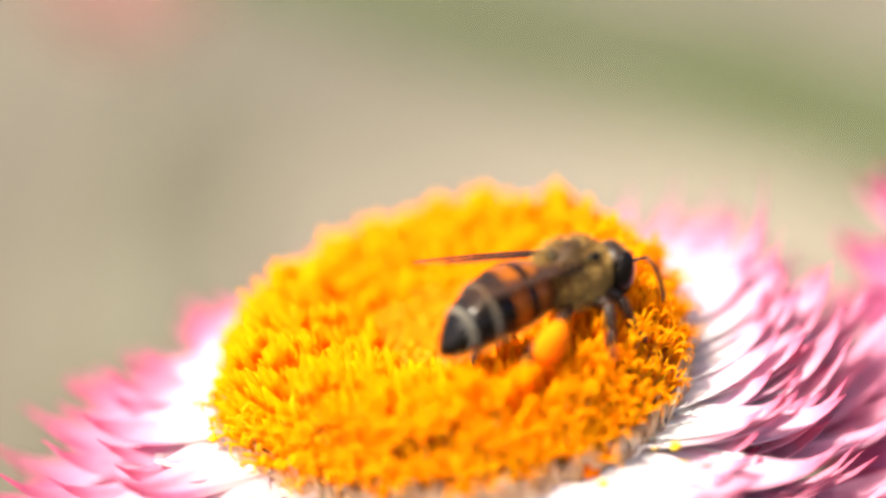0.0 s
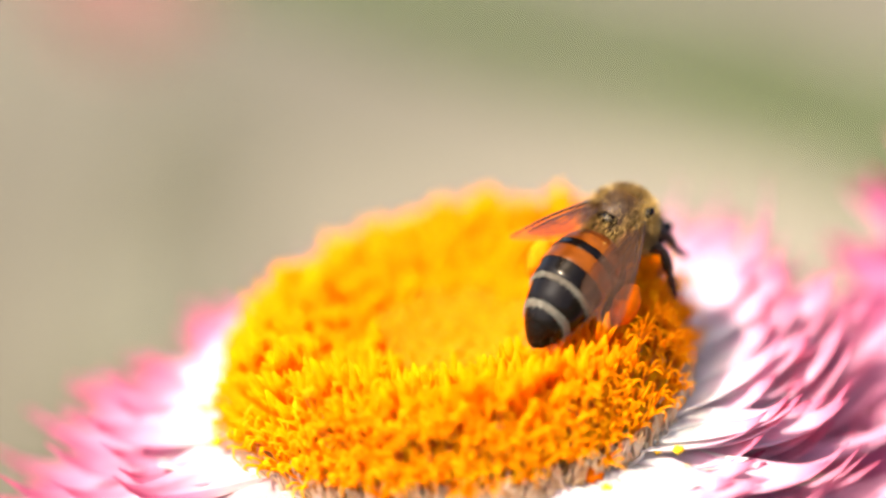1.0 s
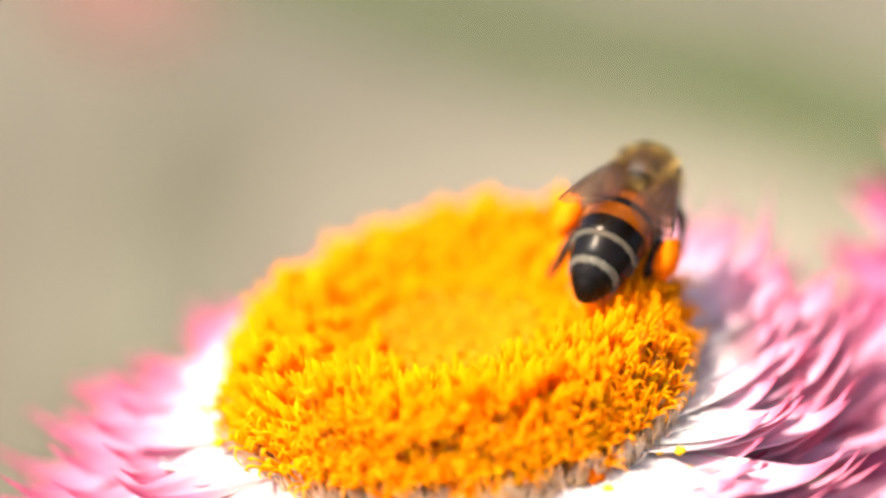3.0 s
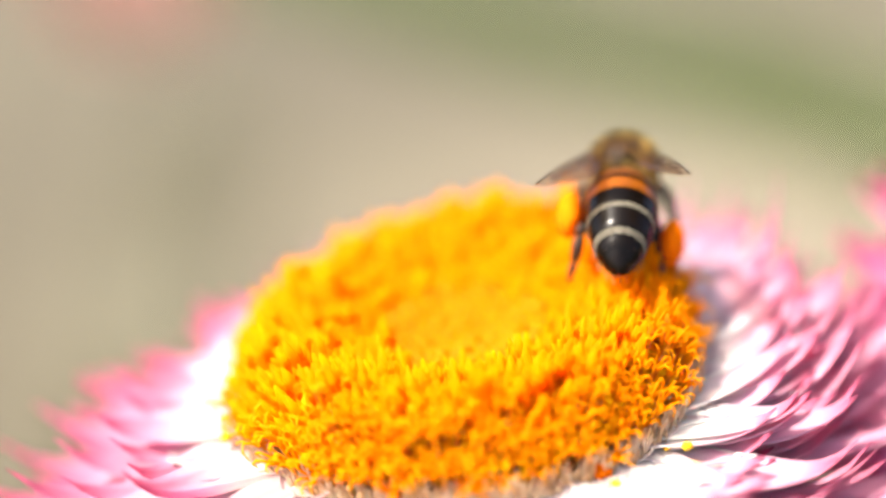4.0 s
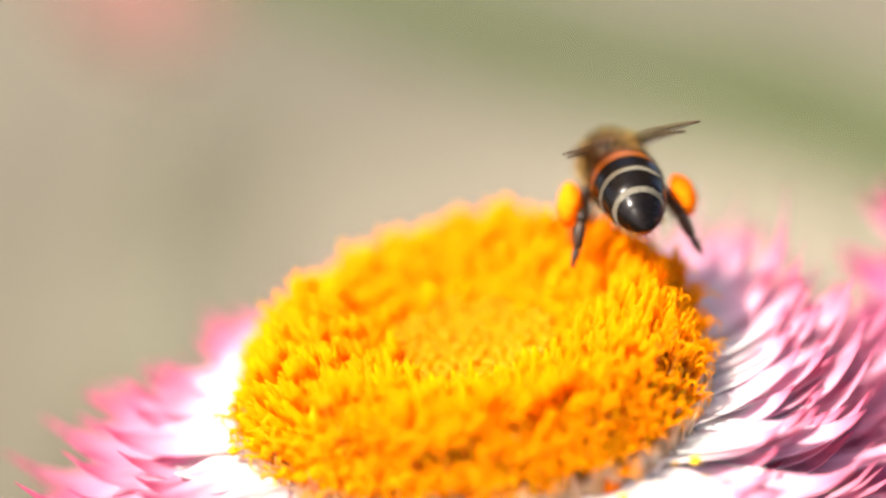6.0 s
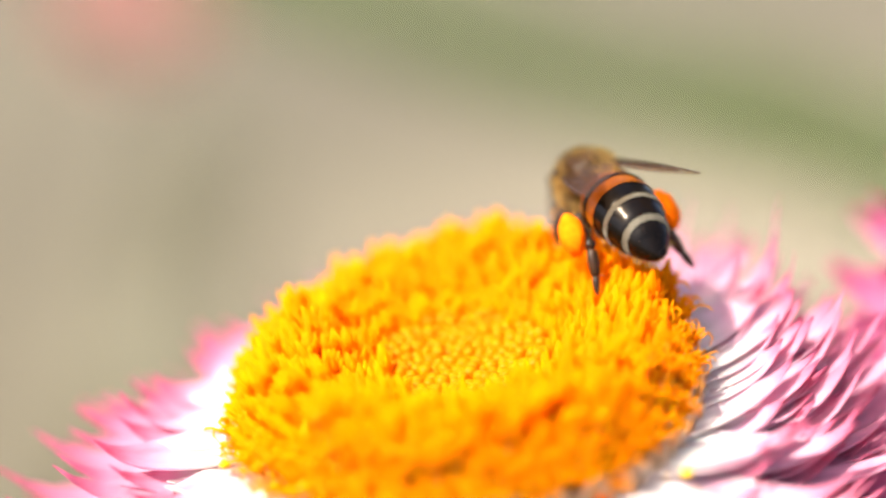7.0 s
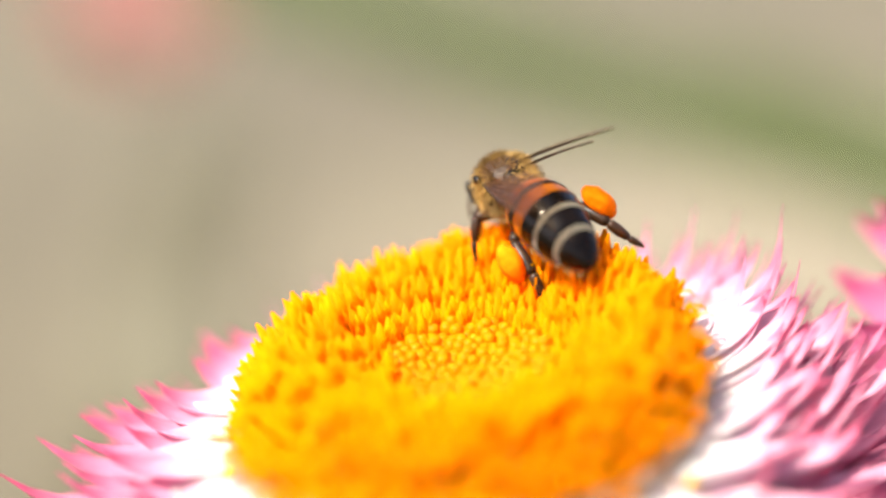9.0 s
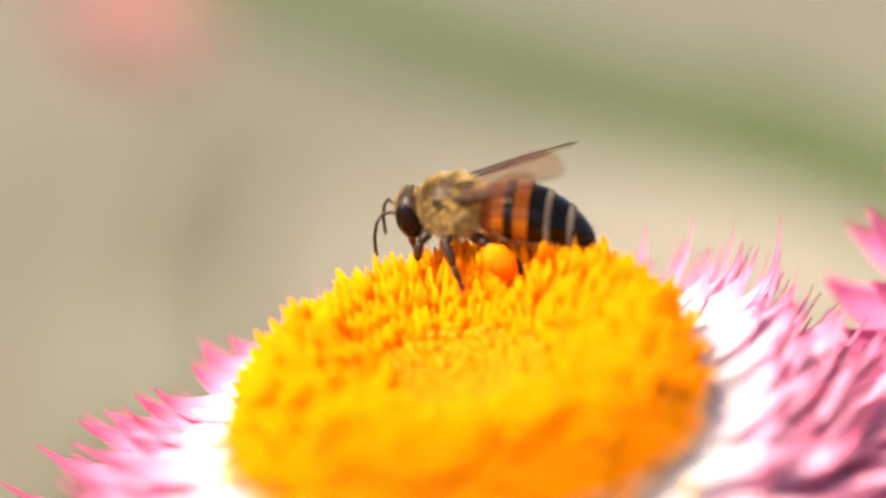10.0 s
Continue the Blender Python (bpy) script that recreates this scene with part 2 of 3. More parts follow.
class Shape:
    """Vertices, faces and a base-to-tip value, gathered piece by piece."""

    def __init__(self):
        self.v, self.f, self.a = [], [], []

    def tube(self, pts, radii, sides=6, along=(0, 1), cap=True, squash=None):
        base = len(self.v)
        n = len(pts)
        prev = None
        for i, p in enumerate(pts):
            p = Vector(p)
            d = (Vector(pts[min(i + 1, n - 1)]) - Vector(pts[max(i - 1, 0)])).normalized()
            if prev is None:
                ref = Vector((1, 0, 0)) if abs(d.x) < 0.9 else Vector((0, 1, 0))
                u = d.cross(ref).normalized()
            else:
                u = (prev - d * prev.dot(d)).normalized()
            prev = u
            w = d.cross(u)
            for k in range(sides):
                t = 2 * math.pi * k / sides
                sq = squash or 1.0
                self.v.append(p + radii[i] * (math.cos(t) * u + sq * math.sin(t) * w))
                self.a.append(along[0] + (along[1] - along[0]) * i / (n - 1))
        for i in range(n - 1):
            for k in range(sides):
                a, b = base + i * sides + k, base + i * sides + (k + 1) % sides
                self.f.append((a, b, b + sides, a + sides))
        if cap:
            self.f.append(tuple(base + k for k in reversed(range(sides))))
            self.f.append(tuple(base + (n - 1) * sides + k for k in range(sides)))

    def ellipsoid(self, c, r, nu=12, nv=8, along=0.5, rough=0.0, rot=None):
        base = len(self.v)
        c = Vector(c)
        for j in range(nv + 1):
            ph = math.pi * j / nv
            for k in range(nu):
                t = 2 * math.pi * k / nu
                d = Vector((math.sin(ph) * math.cos(t), math.sin(ph) * math.sin(t), math.cos(ph)))
                s = 1 + rough * noise.noise(d * 2.3 + c)
                q = Vector((d.x * r[0] * s, d.y * r[1] * s, d.z * r[2] * s))
                self.v.append(c + (rot @ q if rot else q))
                self.a.append(along)
        for j in range(nv):
            for k in range(nu):
                a, b = base + j * nu + k, base + j * nu + (k + 1) % nu
                self.f.append((a, a + nu, b + nu, b))

    def strip(self, pts, widths, side, along=(0, 1)):
        base = len(self.v)
        side = Vector(side)
        n = len(pts)
        for i, p in enumerate(pts):
            p = Vector(p)
            for s in (-0.5, 0.5):
                self.v.append(p + side * widths[i] * s)
                self.a.append(along[0] + (along[1] - along[0]) * i / (n - 1))
        for i in range(n - 1):
            a = base + 2 * i
            self.f.append((a, a + 1, a + 3, a + 2))

    def mesh(self, name, material, smooth=True):
        return mesh_from(name, self.v, self.f, material, self.a, smooth)


# ---- setting: ground and distance ----
def ground():
    n, size = 60, 30.0
    vs, fs = [], []
    for j in range(n + 1):
        for i in range(n + 1):
            u, w = 2 * i / n - 1, 2 * j / n - 1
            x, y = size * u * abs(u) ** 1.5 * 10, size * w * abs(w) ** 1.5 * 10
            vs.append((x, y, -0.42 + 0.02 * noise.noise(Vector((x * 1.5, y * 1.5, 0)))))
    for j in range(n):
        for i in range(n):
            a = j * (n + 1) + i
            fs.append((a, a + 1, a + n + 2, a + n + 1))
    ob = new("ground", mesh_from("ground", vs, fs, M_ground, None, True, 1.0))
    return tagged(ob, "dry pale soil of a flower bed", "ground", kind="structure")


ground()


# ---- strawflower ----
def open_floret(seed, tall):
    """A spent rim floret: a pale tube that ends at z = 0 in long curling yellow threads."""
    r = random.Random(seed)
    s = Shape()
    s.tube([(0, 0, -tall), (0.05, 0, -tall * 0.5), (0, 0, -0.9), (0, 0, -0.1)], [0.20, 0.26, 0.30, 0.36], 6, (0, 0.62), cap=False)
    for k in range(6):
        t = 2 * math.pi * (k + r.uniform(-0.3, 0.3)) / 6
        d = Vector((math.cos(t), math.sin(t), 0))
        e = Vector((-d.y, d.x, 0)) * r.uniform(-0.6, 0.6)
        o = Vector((0, 0, -0.3)) + d * 0.28
        c, L = r.uniform(-0.2, 1.1), r.uniform(0.75, 1.25)
        pts = [o, o + (d * 0.12 + Vector((0, 0, 0.5))) * L, o + (d * 0.3 + e * 0.3 + Vector((0, 0, 0.9))) * L, o + (d * 0.62 + e * 0.8 + Vector((0, 0, 1.05 - 0.35 * c))) * L, o + (d * (0.85 - 0.15 * c) + e * 1.3 + Vector((0, 0, 0.9 - 0.85 * c))) * L]
        first = len(s.v)
        s.tube(pts, [0.115, 0.10, 0.09, 0.08, 0.04], 5, (0.64, 1), cap=False, squash=0.7)
        s.f.append((18 + k, 18 + (k + 1) % 6, first))  # grown together with the tube's mouth
    return s


def spike_floret(seed, tall):
    """A fresh floret: a stout yellow tooth whose pointed lobes still stand together."""
    r = random.Random(seed)
    s = Shape()
    b = (r.uniform(-0.25, 0.25), r.uniform(-0.25, 0.25))
    top = r.uniform(0.3, 0.8)
    s.tube([(0, 0, -tall), (0, 0, -tall * 0.55), (b[0] * 0.4, b[1] * 0.4, -1.7), (b[0] * 0.8, b[1] * 0.8, -0.7), (b[0] * 1.2, b[1] * 1.2, top)], [0.32, 0.45, 0.54, 0.44, 0.08], 7, (0, 1), squash=r.uniform(0.65, 1.0))
    for k in range(3):
        t = 2.1 * k + r.uniform(0, 1)
        d = Vector((math.cos(t), math.sin(t), 0))
        o = Vector((b[0], b[1], -1.0))
        w = r.uniform(0.02, 0.28)
        s.tube([o + d * 0.30, o + d * 0.42 + Vector((0, 0, 0.6)), o + d * (0.40 + w) + Vector((0, 0, 1.15))], [0.28, 0.22, 0.04], 5, (0.7, 1), squash=0.6)
    return s


def bud_floret(seed, tall):
    r = random.Random(seed)
    w = r.uniform(0.85, 1.1)
    s = Shape()
    s.tube([(0, 0, -tall), (0, 0, -0.5), (0, 0, -0.15), (0, 0, 0.08), (0, 0, 0.16)], [0.30 * w, 0.40 * w, 0.42 * w, 0.30 * w, 0.08], 7, (0, 1))
    return s


def bract_shape(length, width, lift, cup, roll_in, twist, seed):
    """A pointed papery blade along +Y from the origin, cupped, with its tip turned up."""
    r = random.Random(seed)
    nv, nu = 12, 6
    s = Shape()
    wav = r.uniform(-0.5, 0.5)
    front, back = [], []
    for j in range(nv + 1):
        t = j / nv
        w = width * (0.55 + 0.45 * math.sin(min(1, t / 0.5) * math.pi / 2)) * (1 - max(0, (t - 0.38) / 0.62) ** 1.6)
        w = max(w, 0.06)
        y = length * (t - 0.10 * lift * t ** 3)
        z = length * (0.13 * lift * t ** 2.5 + 0.12 * lift * t ** 6 + 0.02 * math.sin(5 * t + wav))
        c = cup * (1 + roll_in * t)
        for i in range(nu + 1):
            u = 2 * i / nu - 1
            ang = u * c
            x = 0.5 * w * math.sin(ang) / max(c, 0.05) * (1.0 if c < 1.57 else 1.0)
            zz = 0.5 * w * (1 - math.cos(ang)) / max(c, 0.05)
            xx = x * math.cos(twist * t) + zz * math.sin(twist * t) + 0.06 * length * wav * t * t
            zz2 = zz * math.cos(twist * t) - x * math.sin(twist * t)
            s.v.append(Vector((xx, y, z + zz2)))
            s.a.append(t)
    m = len(s.v)
    for k in range(m):
        s.v.append(s.v[k] + Vector((0, 0, -0.07)))
        s.a.append(s.a[k])
    q = nu + 1
    for j in range(nv):
        for i in range(nu):
            a = j * q + i
            s.f.append((a, a + 1, a + q + 1, a + q))
            s.f.append((m + a, m + a + q, m + a + q + 1, m + a + 1))
    for j in range(nv):
        for i in (0, nu):
            a, b = j * q + i, (j + 1) * q + i
            s.f.append((a, b, m + b, m + a) if i == 0 else (a, m + a, m + b, b))
    a = nv * q
    for i in range(nu):
        s.f.append((a + i, a + i + 1, m + a + i + 1, m + a + i))
    return s


def bract_meshes(material, lengths, seed, lift=1.0, slim=1.0, calm=1.0):
    out = []
    r = random.Random(seed)
    for L in lengths:
        row = []
        for k in range(7):
            row.append(bract_shape(L * r.uniform(0.88, 1.07), slim * min(0.42 * L, r.uniform(3.9, 5.3)), lift * r.uniform(0.65, 1.35), calm * r.uniform(0.7, 1.15), r.uniform(0.3, 1.2), calm * r.uniform(-0.5, 0.5), seed * 50 + k).mesh("bract", material if L > 5 else M_bract_white))
        out.append(row)
    return out


# how far the bracts rise round the head: azimuth from the back, turning to its own left, and degrees
RISE = [(-180, 0), (-150, 0), (-125, 3), (-100, 9), (-80, 12), (-62, 9), (-42, -2), (-20, -19), (0, -27), (34, -26), (44, -14), (58, -13), (68, -9), (88, -3), (108, 1), (130, 3), (155, 2), (180, 0)]


def rise_at(a):
    a = (a + 180) % 360 - 180
    for (p, u), (q, v) in zip(RISE, RISE[1:]):
        if p <= a <= q:
            return u + (v - u) * (a - p) / (q - p)
    return 10


def ring_of_bracts(parent, meshes, whorls, seed, rising=False, mid=None, slim=None):
    r = random.Random(seed)
    for w, (meshrow, (n, r0, z, tilt, off)) in enumerate(zip(meshes, whorls)):
        for k in range(n):
            a = 360.0 * (k + off + r.uniform(-0.22, 0.22)) / n
            up = rise_at(a) if rising else 0.0
            # on the near right side the bracts sweep backwards
            azi = (a + 180) % 360 - 180
            sweep = 42 * max(0.0, 1 - abs(azi + 125) / 60) if rising else 0.0
            if up > 0:
                up *= (0.6, 0.85, 1.0, 1.0, 1.0, 0.4, 0.4)[w]
            m = pose(0, 0, z * MM, 0, 0, a) @ pose(0, r0 * MM, 0, tilt + up + r.uniform(-4, 4), r.uniform(-9, 9), sweep + r.uniform(-5, 5))
            # slimmer bracts on one side of the head, rolled ones behind
            az = (a + 180) % 360 - 180
            row = meshrow
            if slim and -78 < az < 35:
                row = slim[w]
            elif mid and (az <= -78 or az > 172):
                row = mid[w]
            child("bract", r.choice(row), parent, m)
            if row is not meshrow and w < 5:
                # a denser, steeper layer between the others
                near = (slim if row is slim[w] else mid)[min(w + 2, 4)]
                if row is mid[w]:
                    child("bract", r.choice(near), parent, pose(0, 0, z * MM, 0, 0, a + 270.0 / n) @ pose(0, r0 * MM, 0.0004, tilt + up + r.uniform(-3, 5), r.uniform(-9, 9), sweep + r.uniform(-8, 8)))
                child("bract", r.choice((slim if row is slim[w] else mid)[min(w + 1, 4)]), parent, pose(0, 0, z * MM, 0, 0, a + 180.0 / n) @ pose(0, r0 * MM, 0.0003, tilt + up + r.uniform(-7, 2), r.uniform(-9, 9), sweep + r.uniform(-8, 8)))


R_BUDS = 4.5


def tip_height(r, ang=0.0):
    """Height of the floret tips over the rim's plane by radius and direction, in millimetres."""
    # the cushion is fuller on its far right shoulder and along the front, and falls off less behind
    back = max(0.0, math.sin(ang))
    swell = (1.5 * max(0.0, math.cos(ang - 0.68)) ** 2 + 0.6 * max(0.0, -math.sin(ang))) * min(1.0, r / 10.0) ** 3
    crest = 0.62 - 0.42 * back
    if r < R_BUDS:
        return -1.45 + 0.03 * r * r
    if r < 8.4:
        t = (r - R_BUDS) / (8.4 - R_BUDS)
        return -0.84 + (crest + 0.84) * t * t * (3 - 2 * t) + swell
    if r < 10.4:
        return crest + 0.2 * math.sin((r - 8.4) / 2.0 * math.pi) + swell
    return crest - (1.2 - 0.75 * back) * (r - 10.4) ** 1.2 + swell


R_DISC = 12.9


def squeezed(rad, ang):
    """Plan of the disc: a circle a little flattened in front."""
    return Vector((rad * (math.cos(ang) - 0.018), rad * math.sin(ang) * (1 - 0.08 * max(0.0, -math.sin(ang)) ** 0.5) + 1.2 * max(0.0, 1 - rad / 9.0), 0))


def floret_place(i, n, r):
    rad = R_DISC * math.sqrt((i + 0.5) / n)
    ang = i * 2.399963
    tipz = tip_height(rad, ang) + r.uniform(-0.45, 0.45)
    if rad > 10.6 and math.sin(ang) > 0.1:
        tipz += r.uniform(-0.3, 0.9)
    elif r.random() < 0.18:
        tipz += r.uniform(0.3, 0.9)
    base = squeezed(rad * (0.80 if rad > 8 else 0.9), ang) + Vector((0, 0, -5.2))
    tip = squeezed(rad, ang) + Vector((r.uniform(-0.2, 0.2), r.uniform(-0.2, 0.2), tipz))
    return rad, ang, base, tip


def strawflower():
    # the head leans towards the viewer and a little to the side
    axis = Vector((-0.1054, -0.1875, 0.9766)).normalized()
    side = Vector((1, 0, 0)) - axis * axis.x
    side.normalize()
    turn = Matrix((side, axis.cross(side), axis)).transposed().to_4x4()
    flower = empty("strawflower", turn)
    tagged(flower, "strawflower head with pink and white papery bracts and yellow disc", "flower")
    # receptacle under the florets
    prof = [(0.0, -4.4), (4, -4.2), (8, -3.8), (10.2, -3.6), (10.6, -5.0), (10.2, -7.0), (7, -9.6), (2.6, -11.4), (0, -11.7)]
    s = Shape()
    nu = 36
    for (pr, pz) in prof:
        for k in range(nu):
            t = 2 * math.pi * k / nu
            s.v.append(Vector((pr * math.cos(t), pr * math.sin(t), pz)))
            s.a.append(0)
    for j in range(len(prof) - 1):
        for k in range(nu):
            a, b = j * nu + k, j * nu + (k + 1) % nu
            s.f.append((a, a + nu, b + nu, b))
    child("receptacle", s.mesh("receptacle", M_receptacle), flower, None, "brown receptacle")
    inv = turn.to_3x3().inverted()
    # the stem hangs from the head down to the soil
    down = [inv @ Vector(p) for p in ((0.9, 1.6, -10.5), (4, 7, -40), (8, 14, -110), (10, 20, -250), (8, 24, -425))]
    st = Shape()
    st.tube(down, [1.6, 1.5, 1.6, 1.8, 2.2], 10)
    child("stem", st.mesh("stem", M_stem), flower, None, "green stem")
    meshes = bract_meshes(M_bract, (20.8, 19.4, 17.4, 14.8, 11.0, 3.6), 3, 1.0, 1.0, 0.7)
    mid = bract_meshes(M_bract_lifted, (20.5, 18.0, 15.6, 12.8, 10.0, 3.6), 6, 1.2, 0.66, 0.36)
    mid[3:5] = bract_meshes(M_bract_lifted, (12.8, 10.0), 26, 1.0, 0.8, 0.3)
    mid[0:2] = bract_meshes(M_bract_rose, (20.5, 18.0), 16, 1.2, 0.64, 0.36)
    slim = bract_meshes(M_bract_lilac, (16.6, 15.8, 14.8, 13.4, 11.4, 3.6), 4, 1.6, 0.46)
    collar = bract_meshes(M_bract_white, (7.2,), 36, 0.6, 0.8, 0.5)
    for rows in (meshes, mid, slim):
        rows.extend(collar)
    ring_of_bracts(flower, meshes, [(46, 8.6, -7.6, -18, 0.0), (48, 9.0, -6.8, -15, 0.5), (48, 9.4, -6.0, -12, 0.2), (48, 9.8, -5.2, -8, 0.7), (48, 10.0, -4.5, -4, 0.4), (56, 10.3, -4.4, 6, 0.1), (60, 10.4, -4.7, 0, 0.3)], 5, True, mid, slim)
    # added yellow sheet that fills and brightens the dark gaps between the florets
    bed = Shape()
    radii = [3.9, 4.5, 5.2, 6.2, 7.2, 8.2, 9.2, 10.0, 10.6, 11.3, 11.9]
    for rad in radii:
        for k in range(64):
            t = 2 * math.pi * k / 64
            p = squeezed(rad, t)
            bed.v.append(Vector((p.x, p.y, tip_height(rad, t) - (1.0 if rad < 10.3 else 1.65) + 0.3 * noise.noise(p * 1.7))))
            bed.a.append(0.5)
    for j in range(len(radii) - 1):
        for k in range(64):
            a, b = j * 64 + k, j * 64 + (k + 1) % 64
            bed.f.append((a, b, b + 64, a + 64))
    child("floret_bed", bed.mesh("floret_bed", M_gap_filler), flower, None, "yellow filler sheet hiding the gaps between florets")
    # cream bristles under the rim
    rb = random.Random(77)
    br = Shape()
    for k in range(2200):
        t = rb.uniform(0, 2 * math.pi)
        a, b = squeezed(rb.uniform(11.8, 12.5), t), squeezed(rb.uniform(11.9, 13.1), t + rb.uniform(-0.06, 0.06))
        za, zb = -5.2, tip_height(12.4, t) - rb.uniform(0.6, 2.0)
        p, q = Vector((a.x, a.y, za)), Vector((b.x, b.y, zb))
        br.tube([p, p.lerp(q, 0.5) + Vector((rb.uniform(-0.1, 0.1), rb.uniform(-0.1, 0.1), 0.1)), q], [0.10, 0.085, 0.03], 4, cap=False)
    tagged(child("bristle_ring", br.mesh("bristle_ring", M_bristle), flower, None, "cream bristles under the rim"), kind="stuff")
    # florets: the nearest as parts, the rest joined
    n = 1080
    r = random.Random(11)
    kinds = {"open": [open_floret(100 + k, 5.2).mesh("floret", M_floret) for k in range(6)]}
    rest = {"open": Shape(), "spike": Shape(), "bud": Shape()}
    count = 0
    for i in range(n):
        rad, ang, base, tip = floret_place(i, n, r)
        d = tip - base
        tall = d.length
        q = d.to_track_quat("Z", "Y").to_matrix().to_4x4()
        m = Matrix.Translation(tip) @ q @ Matrix.Rotation(r.uniform(0, 6.28), 4, "Z")
        # the open ones are smaller towards the right side of the head
        small = Matrix.Scale(0.9 - 0.22 * max(0.0, math.cos(ang + 0.35)), 4)
        if rad < R_BUDS + r.uniform(-0.9, 0.7):
            continue
        # open florets line the front and the right side; behind, the teeth reach the edge
        reach = 3.0 if math.sin(ang - 0.25) > 0.1 else (1.3 if math.cos(ang) < -0.66 else 0.0)
        kind = "spike" if rad < 10.9 + r.uniform(-0.35, 0.35) + reach else "open"
        if rad > 10.6 and math.sin(ang) > 0.1:
            # stout teeth stand apart along the far edge
            if r.random() < 0.42:
                continue
            m = m @ Matrix.Diagonal((1.3, 1.3, 1.1, 1))
        if kind == "open" and count < 300 and math.sin(ang) < -0.05:
            k = count % 6
            mm = m @ small
            mm.translation = tip * MM
            child("floret", kinds["open"][k], flower, mm)
            count += 1
            continue
        src = open_floret(1000 + i, tall) if kind == "open" else spike_floret(1000 + i, tall)
        dst = rest[kind]
        o = len(dst.v)
        if kind == "open":
            m = m @ small
        dst.v.extend(m @ Vector(v) for v in src.v)
        dst.a.extend(src.a)
        dst.f.extend(tuple(o + x for x in f) for f in src.f)
    for i in range(190):
        rad, ang = (R_BUDS + 0.1) * math.sqrt((i + 0.5) / 190), i * 2.399963
        tip = squeezed(rad, ang) + Vector((r.uniform(-0.1, 0.1), r.uniform(-0.1, 0.1), tip_height(rad, ang) + r.uniform(-0.2, 0.2)))
        src, dst = bud_floret(i, 2.6), rest["bud"]
        o = len(dst.v)
        dst.v.extend(tip + v for v in src.v)
        dst.a.extend(src.a)
        dst.f.extend(tuple(o + x for x in f) for f in src.f)
    for kind, mat, lab in (("open", M_floret_many, "open yellow disc florets"), ("spike", M_spike, "pointed orange-yellow florets"), ("bud", M_bud, "closed yellow floret buds")):
        ob = child("floret_mass", rest[kind].mesh("floret_mass", mat), flower, None, lab)
        tagged(ob, kind="stuff")
    return flower


flower = strawflower()


def second_flower(m, label, drop, far=False):
    f = empty("strawflower", m)
    tagged(f, label, "flower")
    s = Shape()
    s.ellipsoid((0, 0, -4), (9.5, 9.5, 4.5), 24, 12)
    child("disc", s.mesh("disc", M_farpink if far else M_floret), f, None, "closed pink centre" if far else "yellow disc")
    lean = m.to_3x3().inverted()
    st = Shape()
    st.tube([Vector((0, 0, -7))] + [lean @ Vector(p) for p in ((1, 9, -22), (2, 14, -70), (3, 16, -200), (4, 20, -drop))], [1.6, 1.5, 1.5, 1.7, 2.2], 10)
    child("stem", st.mesh("stem", M_stem_far if far else M_stem), f, None, "far stem in soil tone" if far else "green stem")
    meshes = bract_meshes(M_farpink if far else M_bract_deep, [x * (1.75 if far else 1.0) for x in (18.0, 16.5, 14.5, 12.0)], 9, 0.7, 1.25, 0.7)
    ring_of_bracts(f, meshes, [(38, 8.5, -8.0, -14, 0.0), (38, 8.8, -7.2, -6, 0.5), (36, 9.0, -6.4, 4, 0.2), (32, 9.0, -5.6, 14, 0.6)], 8)
    return f


side_flower = second_flower(pose(0.0442, 0.0042, -0.0048, 48, 0, 0), "neighbouring strawflower with deep pink papery bracts", 424)


# ---- honey bee: +X ahead, +Y its left side, +Z up, from the middle of the thorax ----
def abdomen_axis(s):
    x = -1.55 - 6.75 * s
    return Vector((x, 0, -0.20 + 1.05 * s - 2.35 * s * s))


ABD = [(0.0, 0.62), (0.06, 1.26), (0.15, 1.66), (0.30, 1.88), (0.46, 1.88), (0.60, 1.74), (0.74, 1.46), (0.86, 1.07), (0.94, 0.68), (0.985, 0.34), (1.0, 0.10)]


def abd_radius(s):
    for (a, ra), (b, rb) in zip(ABD, ABD[1:]):
        if s <= b:
            t = (s - a) / (b - a)
            return ra + (rb - ra) * t
    return 0.1


def abd_point(s, ang, grow=1.0):
    """A point of the abdomen's skin; ang is measured from its top."""
    r = 1.03 * abd_radius(s) * grow
    return abdomen_axis(s) + Vector((0, r * math.sin(ang), 0.9 * r * math.cos(ang)))


def abd_shell(s0, s1, a0, grow0, grow1, n=6, nu=22):
    sh = Shape()
    for j in range(n + 1):
        s = s0 + (s1 - s0) * j / n
        g = grow0 + (grow1 - grow0) * (j / n) ** 2
        if j == n:
            g -= 0.03
        for k in range(nu + 1):
            sh.v.append(abd_point(s, -a0 + 2 * a0 * k / nu, g))
            sh.a.append(0.5)
    for j in range(n):
        for k in range(nu):
            a = j * (nu + 1) + k
            sh.f.append((a, a + nu + 1, a + nu + 2, a + 1))
    return sh


def hair_on(sh, p, d, length, width, r):
    d = Vector(d).normalized()
    side = d.cross(Vector((r.uniform(-1, 1), r.uniform(-1, 1), r.uniform(-1, 1)))).normalized()
    bend = Vector((-0.35, 0, -0.1)) * length
    sh.strip([p, p + d * length * 0.55, p + d * length + bend], [width, width * 0.7, width * 0.15], side)


